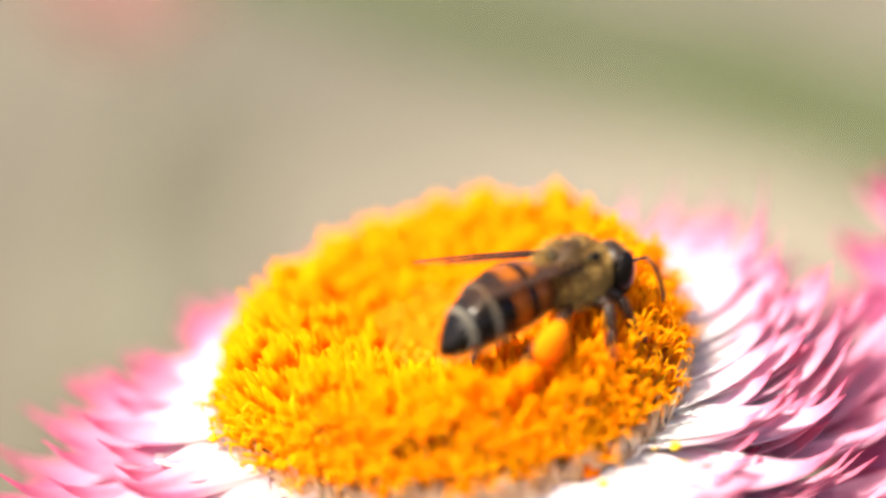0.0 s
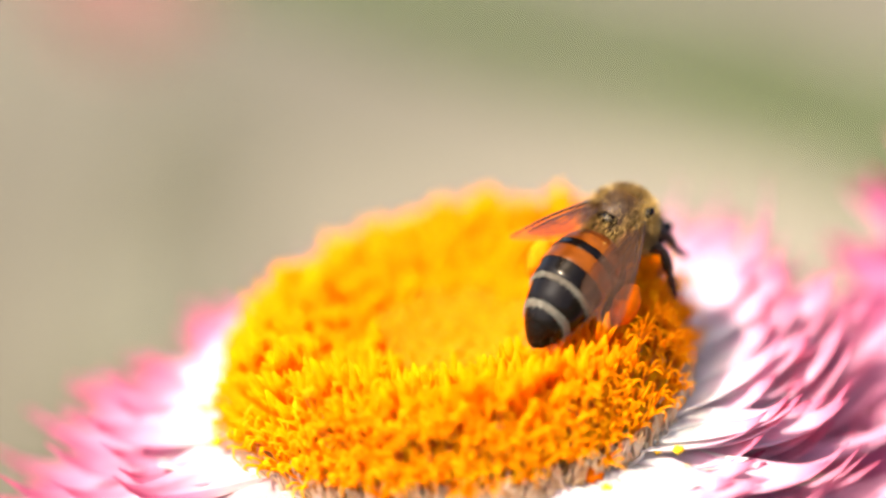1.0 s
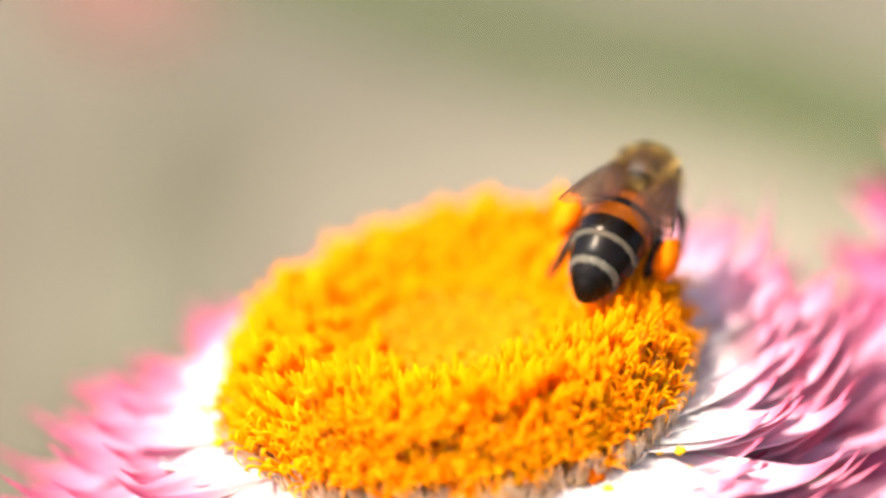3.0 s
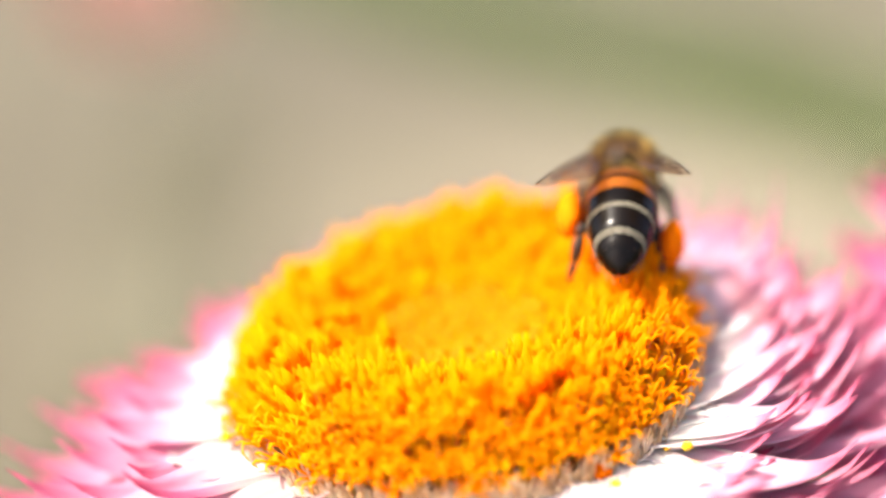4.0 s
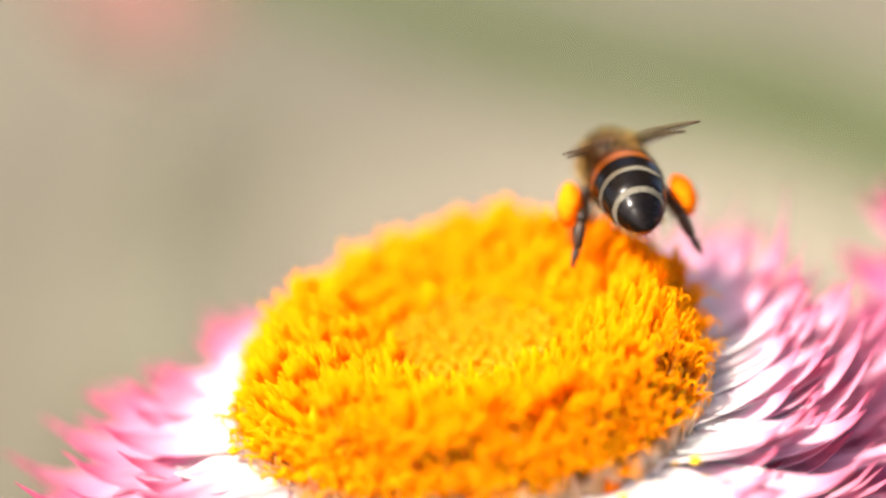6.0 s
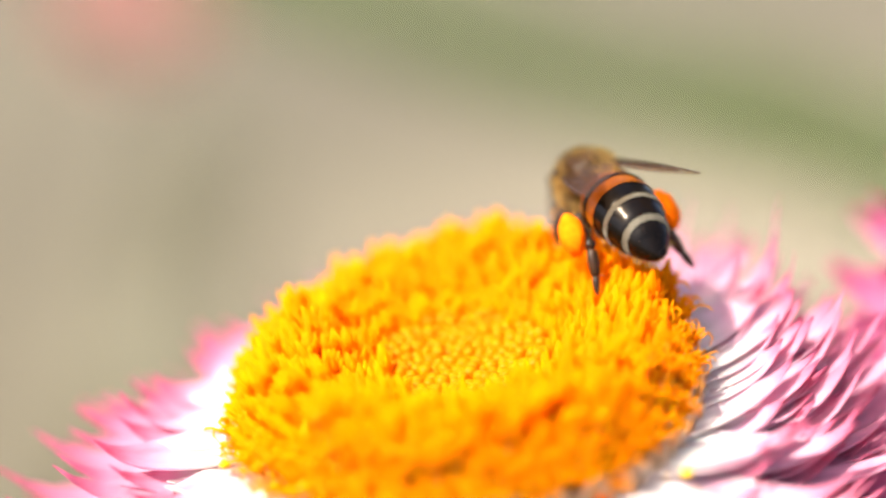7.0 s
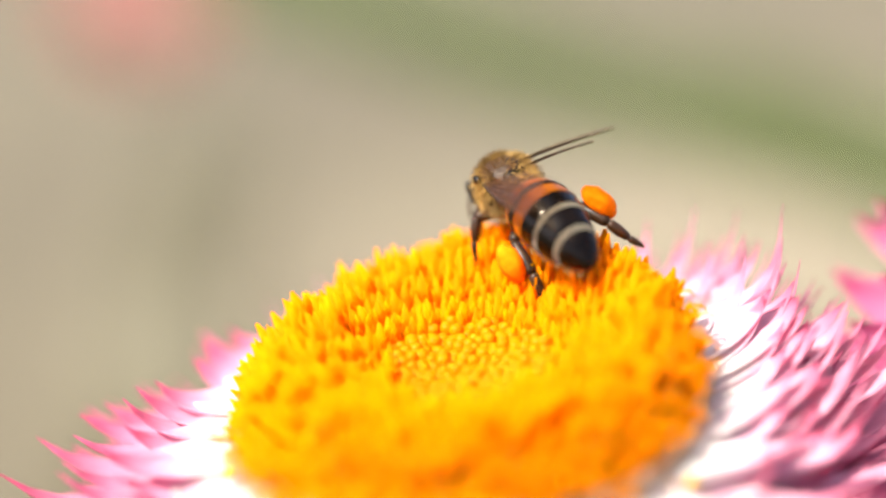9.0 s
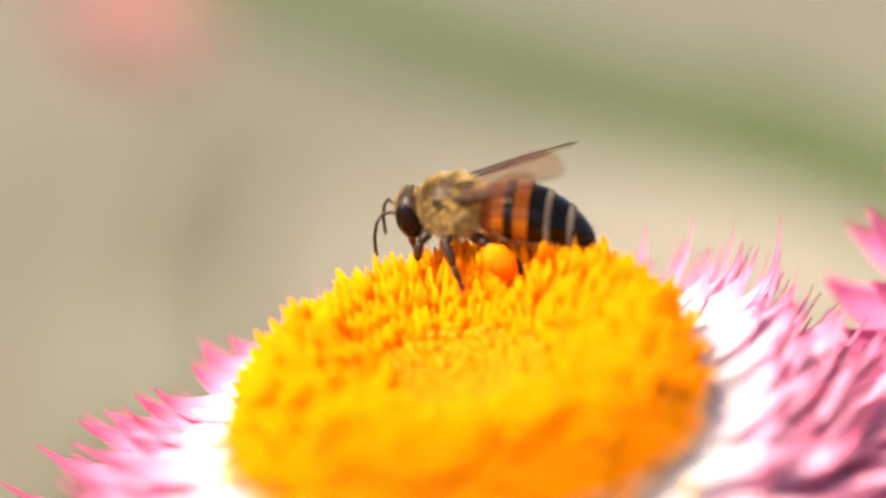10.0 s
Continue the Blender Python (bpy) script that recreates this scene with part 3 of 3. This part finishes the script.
def fuzz(c, radii, count, length, seed, keep=None):
    r = random.Random(seed)
    sh = Shape()
    made = 0
    while made < count:
        d = Vector((r.gauss(0, 1), r.gauss(0, 1), r.gauss(0, 1))).normalized()
        if keep and not keep(d):
            continue
        p = Vector(c) + Vector((d.x * radii[0], d.y * radii[1], d.z * radii[2])) * 0.97
        hair_on(sh, p, d + Vector((r.uniform(-0.4, 0.2), r.uniform(-0.3, 0.3), r.uniform(-0.2, 0.3))), length * r.uniform(0.6, 1.2), 0.036, r)
        made += 1
    return sh


def wing_shape(length, width, sgn):
    """Membrane with thickness, its hinge at the origin, blade towards -X; sgn is the side of the trailing edge."""
    sh = Shape()
    nu, nv = 14, 5
    for face in (0.012, -0.012):
        for i in range(nu + 1):
            t = i / nu
            lead = 0.10 * width * math.sin(t * math.pi)
            chord = width * (0.16 + 0.84 * math.sin(min(1, t / 0.72) * math.pi / 2) ** 1.3) * math.sqrt(max(0.02, 1 - max(0, (t - 0.66) / 0.345) ** 2.2))
            for j in range(nv + 1):
                u = j / nv
                z = 0.06 * math.sin(u * 9 + t * 3) * u + 0.10 * math.sin(t * math.pi) * (1 - u)
                sh.v.append(Vector((-length * t, sgn * (lead - chord * u), z + face)))
                sh.a.append(t)
    q, m = nv + 1, (nu + 1) * (nv + 1)
    for i in range(nu):
        for j in range(nv):
            a = i * q + j
            sh.f.append((a, a + 1, a + q + 1, a + q))
            sh.f.append((m + a, m + a + q, m + a + q + 1, m + a + 1))
    return sh


def wing_veins(length, width, sgn):
    sh = Shape()
    def at(t, u):
        lead = 0.10 * width * math.sin(t * math.pi)
        chord = width * (0.16 + 0.84 * math.sin(min(1, t / 0.72) * math.pi / 2) ** 1.3) * math.sqrt(max(0.02, 1 - max(0, (t - 0.66) / 0.345) ** 2.2))
        return (-length * t, sgn * (lead - chord * u), 0.06 * math.sin(u * 9 + t * 3) * u + 0.10 * math.sin(t * math.pi) * (1 - u))
    lines = [[(k / 8 * 0.97, 0.0) for k in range(9)], [(k / 6 * 0.75, 0.10 + 0.22 * k / 6) for k in range(7)], [(k / 5 * 0.66, 0.22 + 0.36 * k / 5) for k in range(6)],
             [(k / 4 * 0.5, 0.3 + 0.55 * k / 4) for k in range(5)], [(0.42, 0.2), (0.45, 0.35), (0.43, 0.52)], [(0.6, 0.03), (0.63, 0.2), (0.62, 0.5)], [(0.74, 0.02), (0.77, 0.18), (0.75, 0.32)]]
    for n, ln in enumerate(lines):
        w = 0.085 if n == 0 else 0.032
        sh.tube([at(*p) for p in ln], [w * (1 - 0.5 * k / len(ln)) for k in range(len(ln))], 5)
    return sh


LEGS = {
    "front": [(0.9, 0.7, -1.2), (1.6, 1.45, -1.75), (1.75, 1.65, -2.9), (2.1, 1.7, -3.7), (2.35, 1.75, -4.2)],
    "middle": [(0.0, 0.8, -1.5), (0.15, 2.25, -1.35), (-0.25, 2.75, -2.6), (-0.5, 2.95, -3.4), (-0.6, 3.1, -3.9)],
    "hind": [(-0.9, 0.8, -1.4), (-2.4, 2.05, -1.0), (-4.4, 2.35, -2.0), (-5.1, 2.5, -3.3), (-5.6, 2.7, -4.2)],
}
LEG_R = {"front": [0.30, 0.31, 0.25, 0.17, 0.08], "middle": [0.30, 0.33, 0.26, 0.17, 0.08], "hind": [0.30, 0.36, 0.38, 0.27, 0.10]}


def leg_shape(kind, sgn):
    pts = [Vector((x, y * sgn, z)) for x, y, z in LEGS[kind]]
    rad = LEG_R[kind]
    o = pts[0]
    sh = Shape()
    for k in range(len(pts) - 1):
        a, b = pts[k] - o, pts[k + 1] - o
        ra, rb = rad[k], rad[k + 1]
        mid = 1.0 if k else 1.1
        sh.tube([a, a.lerp(b, 0.12), a.lerp(b, 0.5), a.lerp(b, 0.9), b], [ra * 0.55, ra * 0.8, 0.5 * (ra + rb) * mid, rb * 0.9, rb * 0.6], 8)
    r = random.Random(len(kind) + sgn)
    for _ in range(90):
        k = r.randrange(1, len(pts) - 1)
        p = (pts[k] - o).lerp(pts[k + 1] - o, r.random())
        d = Vector((r.gauss(0, 1), r.gauss(0, 1), r.gauss(0, 1))).normalized()
        hair_on(sh, p + d * 0.12, d + Vector((-0.5, 0, -0.4)), 0.3, 0.035, r)
    return sh, o


def honey_bee():
    bee = empty("honey_bee", pose(0, 0, 0.004))
    tagged(bee, "honey bee with amber and black banded abdomen and pollen-laden hind legs", "bee")
    th = Shape()
    th.ellipsoid((0, 0, 0), (1.85, 1.62, 1.58), 24, 16, rough=0.05)
    th.ellipsoid((-1.0, 0, 0.55), (0.75, 0.95, 0.55), 16, 10)
    th.ellipsoid((-1.45, 0, -0.2), (0.7, 0.8, 0.8), 14, 8)
    thorax = child("thorax", th.mesh("thorax", M_thorax), bee, None, "dark thorax under tan fur")
    bald = lambda d: not (d.z > 0.6 and abs(d.y) < 0.5 and -0.6 < d.x < 0.35) or random.Random(int(d.x * 9999)).random() < 0.3
    child("fur", fuzz((0, 0, 0), (1.85, 1.62, 1.58), 5800, 0.60, 21, bald).mesh("fur", M_hair), thorax, None, "tan fur")
    sc = Shape()
    sc.ellipsoid((-1.05, 0, 1.12), (0.42, 0.62, 0.34), 14, 8, rough=0.08)
    child("scutellum", sc.mesh("scutellum", M_black), thorax, None, "shiny dark scutellum")
    for sg in (1, -1):
        te = Shape()
        te.ellipsoid((0.5, sg * 1.5, 0.85), (0.38, 0.24, 0.26), 12, 8)
        child("tegula", te.mesh("tegula", M_black), thorax, None, "dark wing-base plate")
    # abdomen: an amber core below, plates above
    core = child("abdomen", abd_shell(0.0, 1.0, math.pi, 0.95, 0.95, 24, 28).mesh("abdomen", M_orange), bee, None, "banded abdomen")
    bands = [(0.0, 0.14, M_brown), (0.135, 0.25, M_orange), (0.245, 0.325, M_black), (0.32, 0.455, M_orange), (0.45, 0.59, M_black), (0.625, 0.777, M_black), (0.815, 0.90, M_black), (0.89, 1.0, M_black)]
    for s0, s1, m in bands:
        child("tergite", abd_shell(s0, s1, 2.25 if m is not M_black else 2.1, 0.985, 1.035 if s1 < 0.99 else 1.0).mesh("tergite", m), core)
    r = random.Random(5)
    for s0, s1 in ((0.588, 0.628), (0.774, 0.819)):
        sh = abd_shell(s0, s1, 2.0, 0.985, 1.0, 3)
        for _ in range(520):
            s, a = r.uniform(s0 - 0.008, s1), r.uniform(-2.1, 2.1)
            p = abd_point(s, a, 1.0)
            hair_on(sh, p, (p - abdomen_axis(s)).normalized() * 0.12 + Vector((-1, 0, 0)), 0.13, 0.035, r)
        child("hair_band", sh.mesh("hair_band", M_hair_grey), core, None, "pale grey hair band")
    sh = Shape()
    for _ in range(900):
        s, a = r.uniform(0.02, 0.95), r.uniform(-3.1, 3.1)
        p = abd_point(s, a, 1.0)
        low = abs(a) > 2.0
        if not low and s > 0.14:
            continue
        hair_on(sh, p, (p - abdomen_axis(s)).normalized() * 0.5 + Vector((-1, 0, 0)), 0.4 if low or s < 0.15 else 0.16, 0.035, r)
    child("fine_hair", sh.mesh("fine_hair", M_hair), core, None, "fine tan hairs")
    sh = Shape()
    for _ in range(50):
        s, a = r.uniform(0.84, 0.99), r.uniform(-2.4, 2.4)
        p = abd_point(s, a, 1.0)
        hair_on(sh, p, (p - abdomen_axis(s)).normalized() * 0.45 + Vector((-1, 0, 0)), r.uniform(0.12, 0.26), 0.03, r)
    child("tip_hair", sh.mesh("tip_hair", M_leg), core, None, "short dark hairs at the tip")
    # head
    hd = Shape()
    hd.ellipsoid((0, 0, 0), (0.92, 1.36, 1.36), 18, 12, rough=0.04)
    hd.ellipsoid((0.35, 0, -0.85), (0.55, 0.62, 0.7), 12, 8)
    head = child("head", hd.mesh("head", M_leg), bee, pose(2.45 * MM, 0, -0.55 * MM, 0, 12, 0), "dark head with tan fur")
    for sg in (1, -1):
        ey = Shape()
        ey.ellipsoid((0, 0, 0), (0.74, 0.44, 1.2), 18, 14)
        child("eye", ey.mesh("eye", M_eye), head, pose(0.12 * MM, sg * 1.04 * MM, -0.15 * MM, sg * -8, 0, sg * -14), "glossy black compound eye")
        an = Shape()
        an.tube([(0.75, sg * 0.25, 0.0), (1.15, sg * 0.55, 0.35), (1.55, sg * 0.95, 0.5)], [0.10, 0.09, 0.09], 7)
        an.tube([(1.55, sg * 0.95, 0.5), (1.95, sg * 1.15, 0.05), (2.25, sg * 1.25, -0.7), (2.4, sg * 1.3, -1.5), (2.42, sg * 1.3, -1.9)], [0.09, 0.105, 0.11, 0.11, 0.07], 7)
        child("antenna", an.mesh("antenna", M_leg), head)
    mo = Shape()
    mo.tube([(0.45, 0, -1.2), (0.55, 0, -1.9), (0.5, 0, -2.6), (0.42, 0, -3.0)], [0.32, 0.22, 0.13, 0.06], 8)
    child("proboscis", mo.mesh("proboscis", M_brown), head)
    child("face_fur", fuzz((0.1, 0, 0), (0.86, 1.1, 1.26), 850, 0.42, 31, lambda d: abs(d.y) < 0.75).mesh("face_fur", M_hair), head, None, "tan fur")
    parts = {"head": head}
    for sg, side in ((1, "l"), (-1, "r")):
        for kind in LEGS:
            sh, o = leg_shape(kind, sg)
            leg = child("leg", sh.mesh("leg", M_leg), bee, Matrix.Translation(o * MM), "dark jointed leg")
            parts[kind + side] = (leg, o)
            if kind == "hind":
                po = Shape()
                po.ellipsoid((0, 0, 0), (1.2, 0.68, 0.86), 18, 12, rough=0.12)
                child("pollen_load", po.mesh("pollen_load", M_pollen), leg, pose(-2.5 * MM, sg * 2.15 * MM, 0.0, 0, -52, 0), "orange pollen load")
        for nm, L, w, x0 in (("fore", 7.8, 2.4, 0.35), ("hindw", 5.4, 1.6, -0.35)):
            wing = child("wing", wing_shape(L, w, sg).mesh("wing", M_wing), bee, pose(x0 * MM, sg * 1.35 * MM, 0.75 * MM), "translucent brown-tinted wing")
            child("vein", wing_veins(L, w, sg).mesh("vein", M_leg), wing)
            parts[nm + side] = (wing, Vector((x0, sg * 1.35, 0.75)))
    return bee, parts


bee, bee_parts = honey_bee()


# ---- distance: leaves and a far flower, well behind the head ----
def arching_leaf(pts, width, material, label):
    """A strap leaf that rises from the soil (first point) through the given points to its tip."""
    P = [Vector(p) for p in pts]
    n = 10
    path = []
    for i in range(len(P) - 1):
        p0, p1, p2, p3 = P[max(i - 1, 0)], P[i], P[i + 1], P[min(i + 2, len(P) - 1)]
        for k in range(n):
            t = k / n
            path.append(0.5 * ((2 * p1) + (p2 - p0) * t + (2 * p0 - 5 * p1 + 4 * p2 - p3) * t * t + (3 * p1 - p0 - 3 * p2 + p3) * t ** 3))
    path.append(P[-1])
    v, f = [], []
    m = len(path)
    for i, p in enumerate(path):
        d = (path[min(i + 1, m - 1)] - path[max(i - 1, 0)]).normalized()
        side = d.cross(Vector((0, -0.95, 0.3))).normalized()
        t = i / (m - 1)
        w = width * (0.4 + 0.6 * min(1, t / 0.3)) * (1 - max(0, (t - 0.86) / 0.14) ** 2 * 0.9)
        for u in (-1, -0.5, 0, 0.5, 1):
            v.append(p + side * (0.5 * w * u) + Vector((0, -0.10 * w * abs(u), 0)))
    for i in range(m - 1):
        for k in range(4):
            q = i * 5 + k
            f.append((q, q + 1, q + 6, q + 5))
    leaf = tagged(empty("strap_leaf", Matrix()), label, "leaf")
    ob = child("blade", mesh_from("blade", v, f, material, None, True, 1.0), leaf)
    sol = ob.modifiers.new("thickness", "SOLIDIFY")
    sol.thickness = 0.0007
    rib = Shape()
    rib.tube([1000 * p for p in path], [0.9 - 0.6 * i / m for i in range(m)], 6)
    child("midrib", rib.mesh("midrib", material), leaf)
    return leaf


arching_leaf([(0.3300, 0.4000, -0.4250), (0.1980, 0.3439, -0.1405), (0.1402, 0.3569, -0.1004), (0.0846, 0.3629, -0.0798), (0.0252, 0.3678, -0.0622), (-0.0430, 0.3742, -0.0395), (-0.0700, 0.3765, -0.0310)], 0.022, M_leaf, "long green strap leaf arching over the soil")
arching_leaf([(0.3600, 0.4600, -0.4250), (0.1704, 0.3992, -0.1220), (0.1092, 0.4101, -0.0885), (0.0556, 0.4153, -0.0725)], 0.018, M_leaf, "green strap leaf bending behind the flower")
arching_leaf([(-0.1600, 0.5200, -0.4250), (-0.1030, 0.4674, -0.2357), (-0.0926, 0.4928, -0.1575), (-0.0757, 0.5098, -0.1054)], 0.042, M_leaf_dry, "dull olive leaf blade rising from the soil")
second_flower(pose(-0.1290, 0.6717, -0.0910, 38, 0, 40), "far pink strawflower out of focus", 340, far=True)


# ---- loose pollen on the bracts ----
def pollen_clump(p, size, material, label, seed):
    r = random.Random(seed)
    sh = Shape()
    sh.ellipsoid((0, 0, 0), (size * r.uniform(0.7, 0.9), size * r.uniform(0.6, 0.8), size * 0.6), 16, 11, rough=0.7)
    ob = new("pollen_clump", sh.mesh("pollen_clump", material))
    ob.matrix_basis = pose(*p)
    return tagged(ob, label, "pollen", "pollen clumps on the bracts")


pollen_clump((-0.01242, -0.00360, -0.00529), 0.34, M_pollen_yellow, "small yellow pollen clump lying on a white bract", 60)
pollen_clump((0.01127, -0.00809, -0.00376), 0.32, M_pollen_yellow, "small yellow pollen clump lying on a white bract", 61)
pollen_clump((0.01031, -0.00751, -0.00412), 0.2, M_pollen_yellow, "small yellow pollen clump lying on a white bract", 62)
pollen_clump((0.01136, -0.01085, -0.00347), 0.14, M_pollen_yellow, "small yellow pollen clump lying on a white bract", 63)
pollen_clump((0.00690, -0.00910, -0.00474), 0.62, M_pollen, "orange pollen clump dropped below the disc rim", 64)
pollen_clump((0.00760, -0.01000, -0.00512), 0.5, M_pollen_yellow, "small yellow pollen clump lying on a white bract", 65)


# ---- what moves ----
def wing_pose(o, sg, splay, lift, roll=0.0):
    return Matrix.Translation(o * MM) @ pose(0, 0, 0, 0, 0, -sg * splay) @ pose(0, 0, 0, 0, lift, 0) @ pose(0, 0, 0, sg * roll, 0, 0)


BEE_ROWS = [
    (0, (0.00623, -0.00403, 0.00413), 30.8, -9.6, -6.6),
    (0.2, (0.00834, -0.00368, 0.00525), 28.2, -23.5, -1.8),
    (0.5, (0.00905, -0.00546, 0.00528), 28.2, -23.0, 35.2),
    (1, (0.00874, -0.00140, 0.00617), 46.4, -28.2, 10.8),
    (1.5, (0.00869, -0.00205, 0.00607), 63.0, -24.7, 14.3),
    (2, (0.00939, -0.00018, 0.00665), 62.0, -25.8, 15.3),
    (2.5, (0.00935, 0.00104, 0.00690), 65.5, -26.0, 13.2),
    (2.7, (0.01026, 0.00182, 0.00706), 60.5, -25.1, 17.1),
    (3.8, (0.00941, 0.00402, 0.00738), 74.9, -24.2, 1.2),
    (4, (0.00881, 0.00441, 0.00724), 84.2, -15.0, 0.0),
    (4.5, (0.00804, 0.00518, 0.00678), 91.6, -6.0, 0.2),
    (5, (0.00824, 0.00498, 0.00738), 95.1, -9.0, -0.0),
    (5.2, (0.00783, 0.00560, 0.00786), 90.7, -4.8, -0.1),
    (6.3, (0.00782, 0.00655, 0.00753), 100.5, 1.2, -9.6),
    (6.5, (0.00758, 0.00673, 0.00735), 102.7, 2.1, -8.9),
    (7, (0.00706, 0.00711, 0.00721), 111.8, -4.9, -15.5),
    (7.2, (0.00545, 0.00797, 0.00685), 118.9, -4.3, -11.8),
    (7.3, (0.00480, 0.00780, 0.00728), 128.0, -2.0, -12.5),
    (7.5, (0.00310, 0.00743, 0.00634), 146.9, 1.2, -15.4),
    (8, (0.00236, 0.00846, 0.00641), 131.4, -7.5, -16.4),
    (8.5, (0.00236, 0.00821, 0.00632), 128.2, -3.7, -15.7),
    (9, (0.00232, 0.00873, 0.00703), 120.3, -10.1, -20.0),
    (9.2, (0.00000, 0.00968, 0.00643), 136.0, -6.0, -16.7),
    (9.5, (0.00075, 0.00946, 0.00625), 136.0, 3.6, -13.5),
    (9.8, (-0.00078, 0.00963, 0.00643), 172.7, -8.0, -13.5),
    (10, (-0.00074, 0.00910, 0.00611), 170.6, -1.8, -13.6),
]
# seconds, splay and lift of the left wings, then of the right wings
WING_ROWS = [
    (0.0, 20, 10, 8, 3), (0.2, 16, 14, 12, -4), (0.5, 6, 24, 14, -20), (1.0, 2, 26, 24, 2), (2.0, 4, 26, 24, 22), (2.7, 8, 22, 18, 22), (3.8, 17, 17, 18, 17), (4.0, 24, 14, 17, 21), (5.0, 30, 11, 9, 20), (5.2, 28, 12, 13, 22),
    (6.3, 14, 16, 20, 16), (7.2, 10, 15, 18, 5), (7.5, 9, 16, 20, 7), (8.5, 9, 15, 20, 8), (9.0, 9, 15, 26, 27), (9.3, 9, 18, 22, 18), (10.0, 9, 24, 21, 13),
]
# seconds, tuck of the head under the thorax from 0 to 1
HEAD_ROWS = [(0.0, 0.1), (0.2, 0.4), (0.5, 1.0), (1.0, 1.0), (2.5, 1.0), (4.0, 1.0), (5.0, 1.0), (6.5, 0.6), (7.0, 0.4), (7.5, 0.12), (8.0, 0.25), (8.5, 0.3), (9.0, 0.5), (9.2, 0.1), (9.5, 0.12), (10.0, 0.12)]


# seconds, outward swing of each hind leg in degrees
HIND_LIFT = {"hindl": [(0, 0), (3.8, 8), (6.8, 16), (7.4, -6), (10, -8)], "hindr": [(0, 15), (0.5, 12), (1.5, 6), (3.8, 0), (6.9, -6), (7.3, -14), (7.5, -16), (7.8, -24), (8.7, -27), (9.2, -26), (9.6, -16), (10, -8)]}
# seconds, sideways sway of the neighbouring flower in millimetres
SWAY = [(0.0, 0.9), (0.5, 0.3), (1.0, 0.1), (1.5, 0.2), (2.0, 0.0), (2.5, -0.15), (4.0, 0.1), (4.5, 0.15), (5.0, 0.2), (6.5, -0.3), (7.0, -0.3), (7.5, -0.4), (8.0, -0.55), (8.5, -0.4), (9.0, -0.3), (9.5, -0.85), (10.0, -0.8)]


def motions():
    axis = Vector((0, 0.9515, -0.3076))
    walk(focus_point, [(t, pose(*(Vector(EYE) + axis * d * MM))) for t, d in FOCUS])
    walk(bee, [(t, pose(*p, roll, pitch, yaw)) for t, p, yaw, pitch, roll in BEE_ROWS])
    for nm, lag, less in (("fore", 0, 0), ("hindw", 3, 0.5)):
        for col, sg, side in ((1, 1, "l"), (3, -1, "r")):
            wing, o = bee_parts[nm + side]
            walk(wing, [(row[0], wing_pose(o, sg, row[col] + lag, row[col + 1] - less, (-26 if sg > 0 else -27) if row[0] > 7.1 else -13)) for row in WING_ROWS])
    # legs step in turn while the bee works its way over the florets
    for n, key in enumerate(("frontl", "middler", "hindl", "frontr", "middlel", "hindr")):
        leg, o = bee_parts[key]
        rows = []
        for k in range(41):
            t = k * 0.25
            a = 2 * math.pi * (t / 0.8 + n / 6)
            amp = 5.0 if "hind" in key else 9.0
            if key in HIND_LIFT:
                ups = HIND_LIFT[key]
                for (t0, u0), (t1, u1) in zip(ups, ups[1:]):
                    if t0 <= t <= t1:
                        swing = u0 + (u1 - u0) * (t - t0) / (t1 - t0)
            else:
                swing = 0.0
            # hind legs slid off the hip so their loads fit the camera's view
            shift = Vector((0, 0, 0))
            if key == "hindr" and 7.4 <= t <= 9.2:  # trailing far behind
                shift = Vector((-1.9 if t < 7.9 else -1.1, -0.4, {7.5: -1.3, 9.0: -0.4}.get(t, -0.8)))
            elif key == "hindr" and 0.8 <= t <= 2.2:  # half hidden under the belly
                shift = Vector((0.0, 0.8, -0.4))
            elif key == "hindr" and 3.7 <= t <= 7.1:  # let down beside the belly
                shift = Vector((0.0, 0.0, -1.0 if t < 5.3 else -0.5))
            elif key == "hindl" and 7.2 <= t <= 7.8:  # drawn up under the belly
                shift = Vector((0.1, -0.3, 0.9))
            elif key == "hindl" and t > 7.9:
                shift = Vector((0.0, -0.7, -0.8 if t < 9.4 else -0.3))
            rows.append((t, Matrix.Translation((o + shift) * MM) @ pose(0, 0, 0, swing + 0.4 * amp * math.cos(a), 0.6 * amp * math.sin(a), amp * math.sin(a))))
        walk(leg, rows)
    # the neighbouring head sways a little in the air
    rest = side_flower.matrix_basis.copy()
    walk(side_flower, [(t, Matrix.Translation((dx * MM, 0, 0)) @ rest) for t, dx in SWAY])
    head = bee_parts["head"]
    walk(head, [(t, pose((2.35 - 0.9 * k) * MM, 0, (-0.4 - 1.6 * k) * MM, 3 * math.sin(n * 1.7), 4 + 88 * k, 5 * math.sin(n * 2.3))) for n, (t, k) in enumerate(HEAD_ROWS)])


motions()
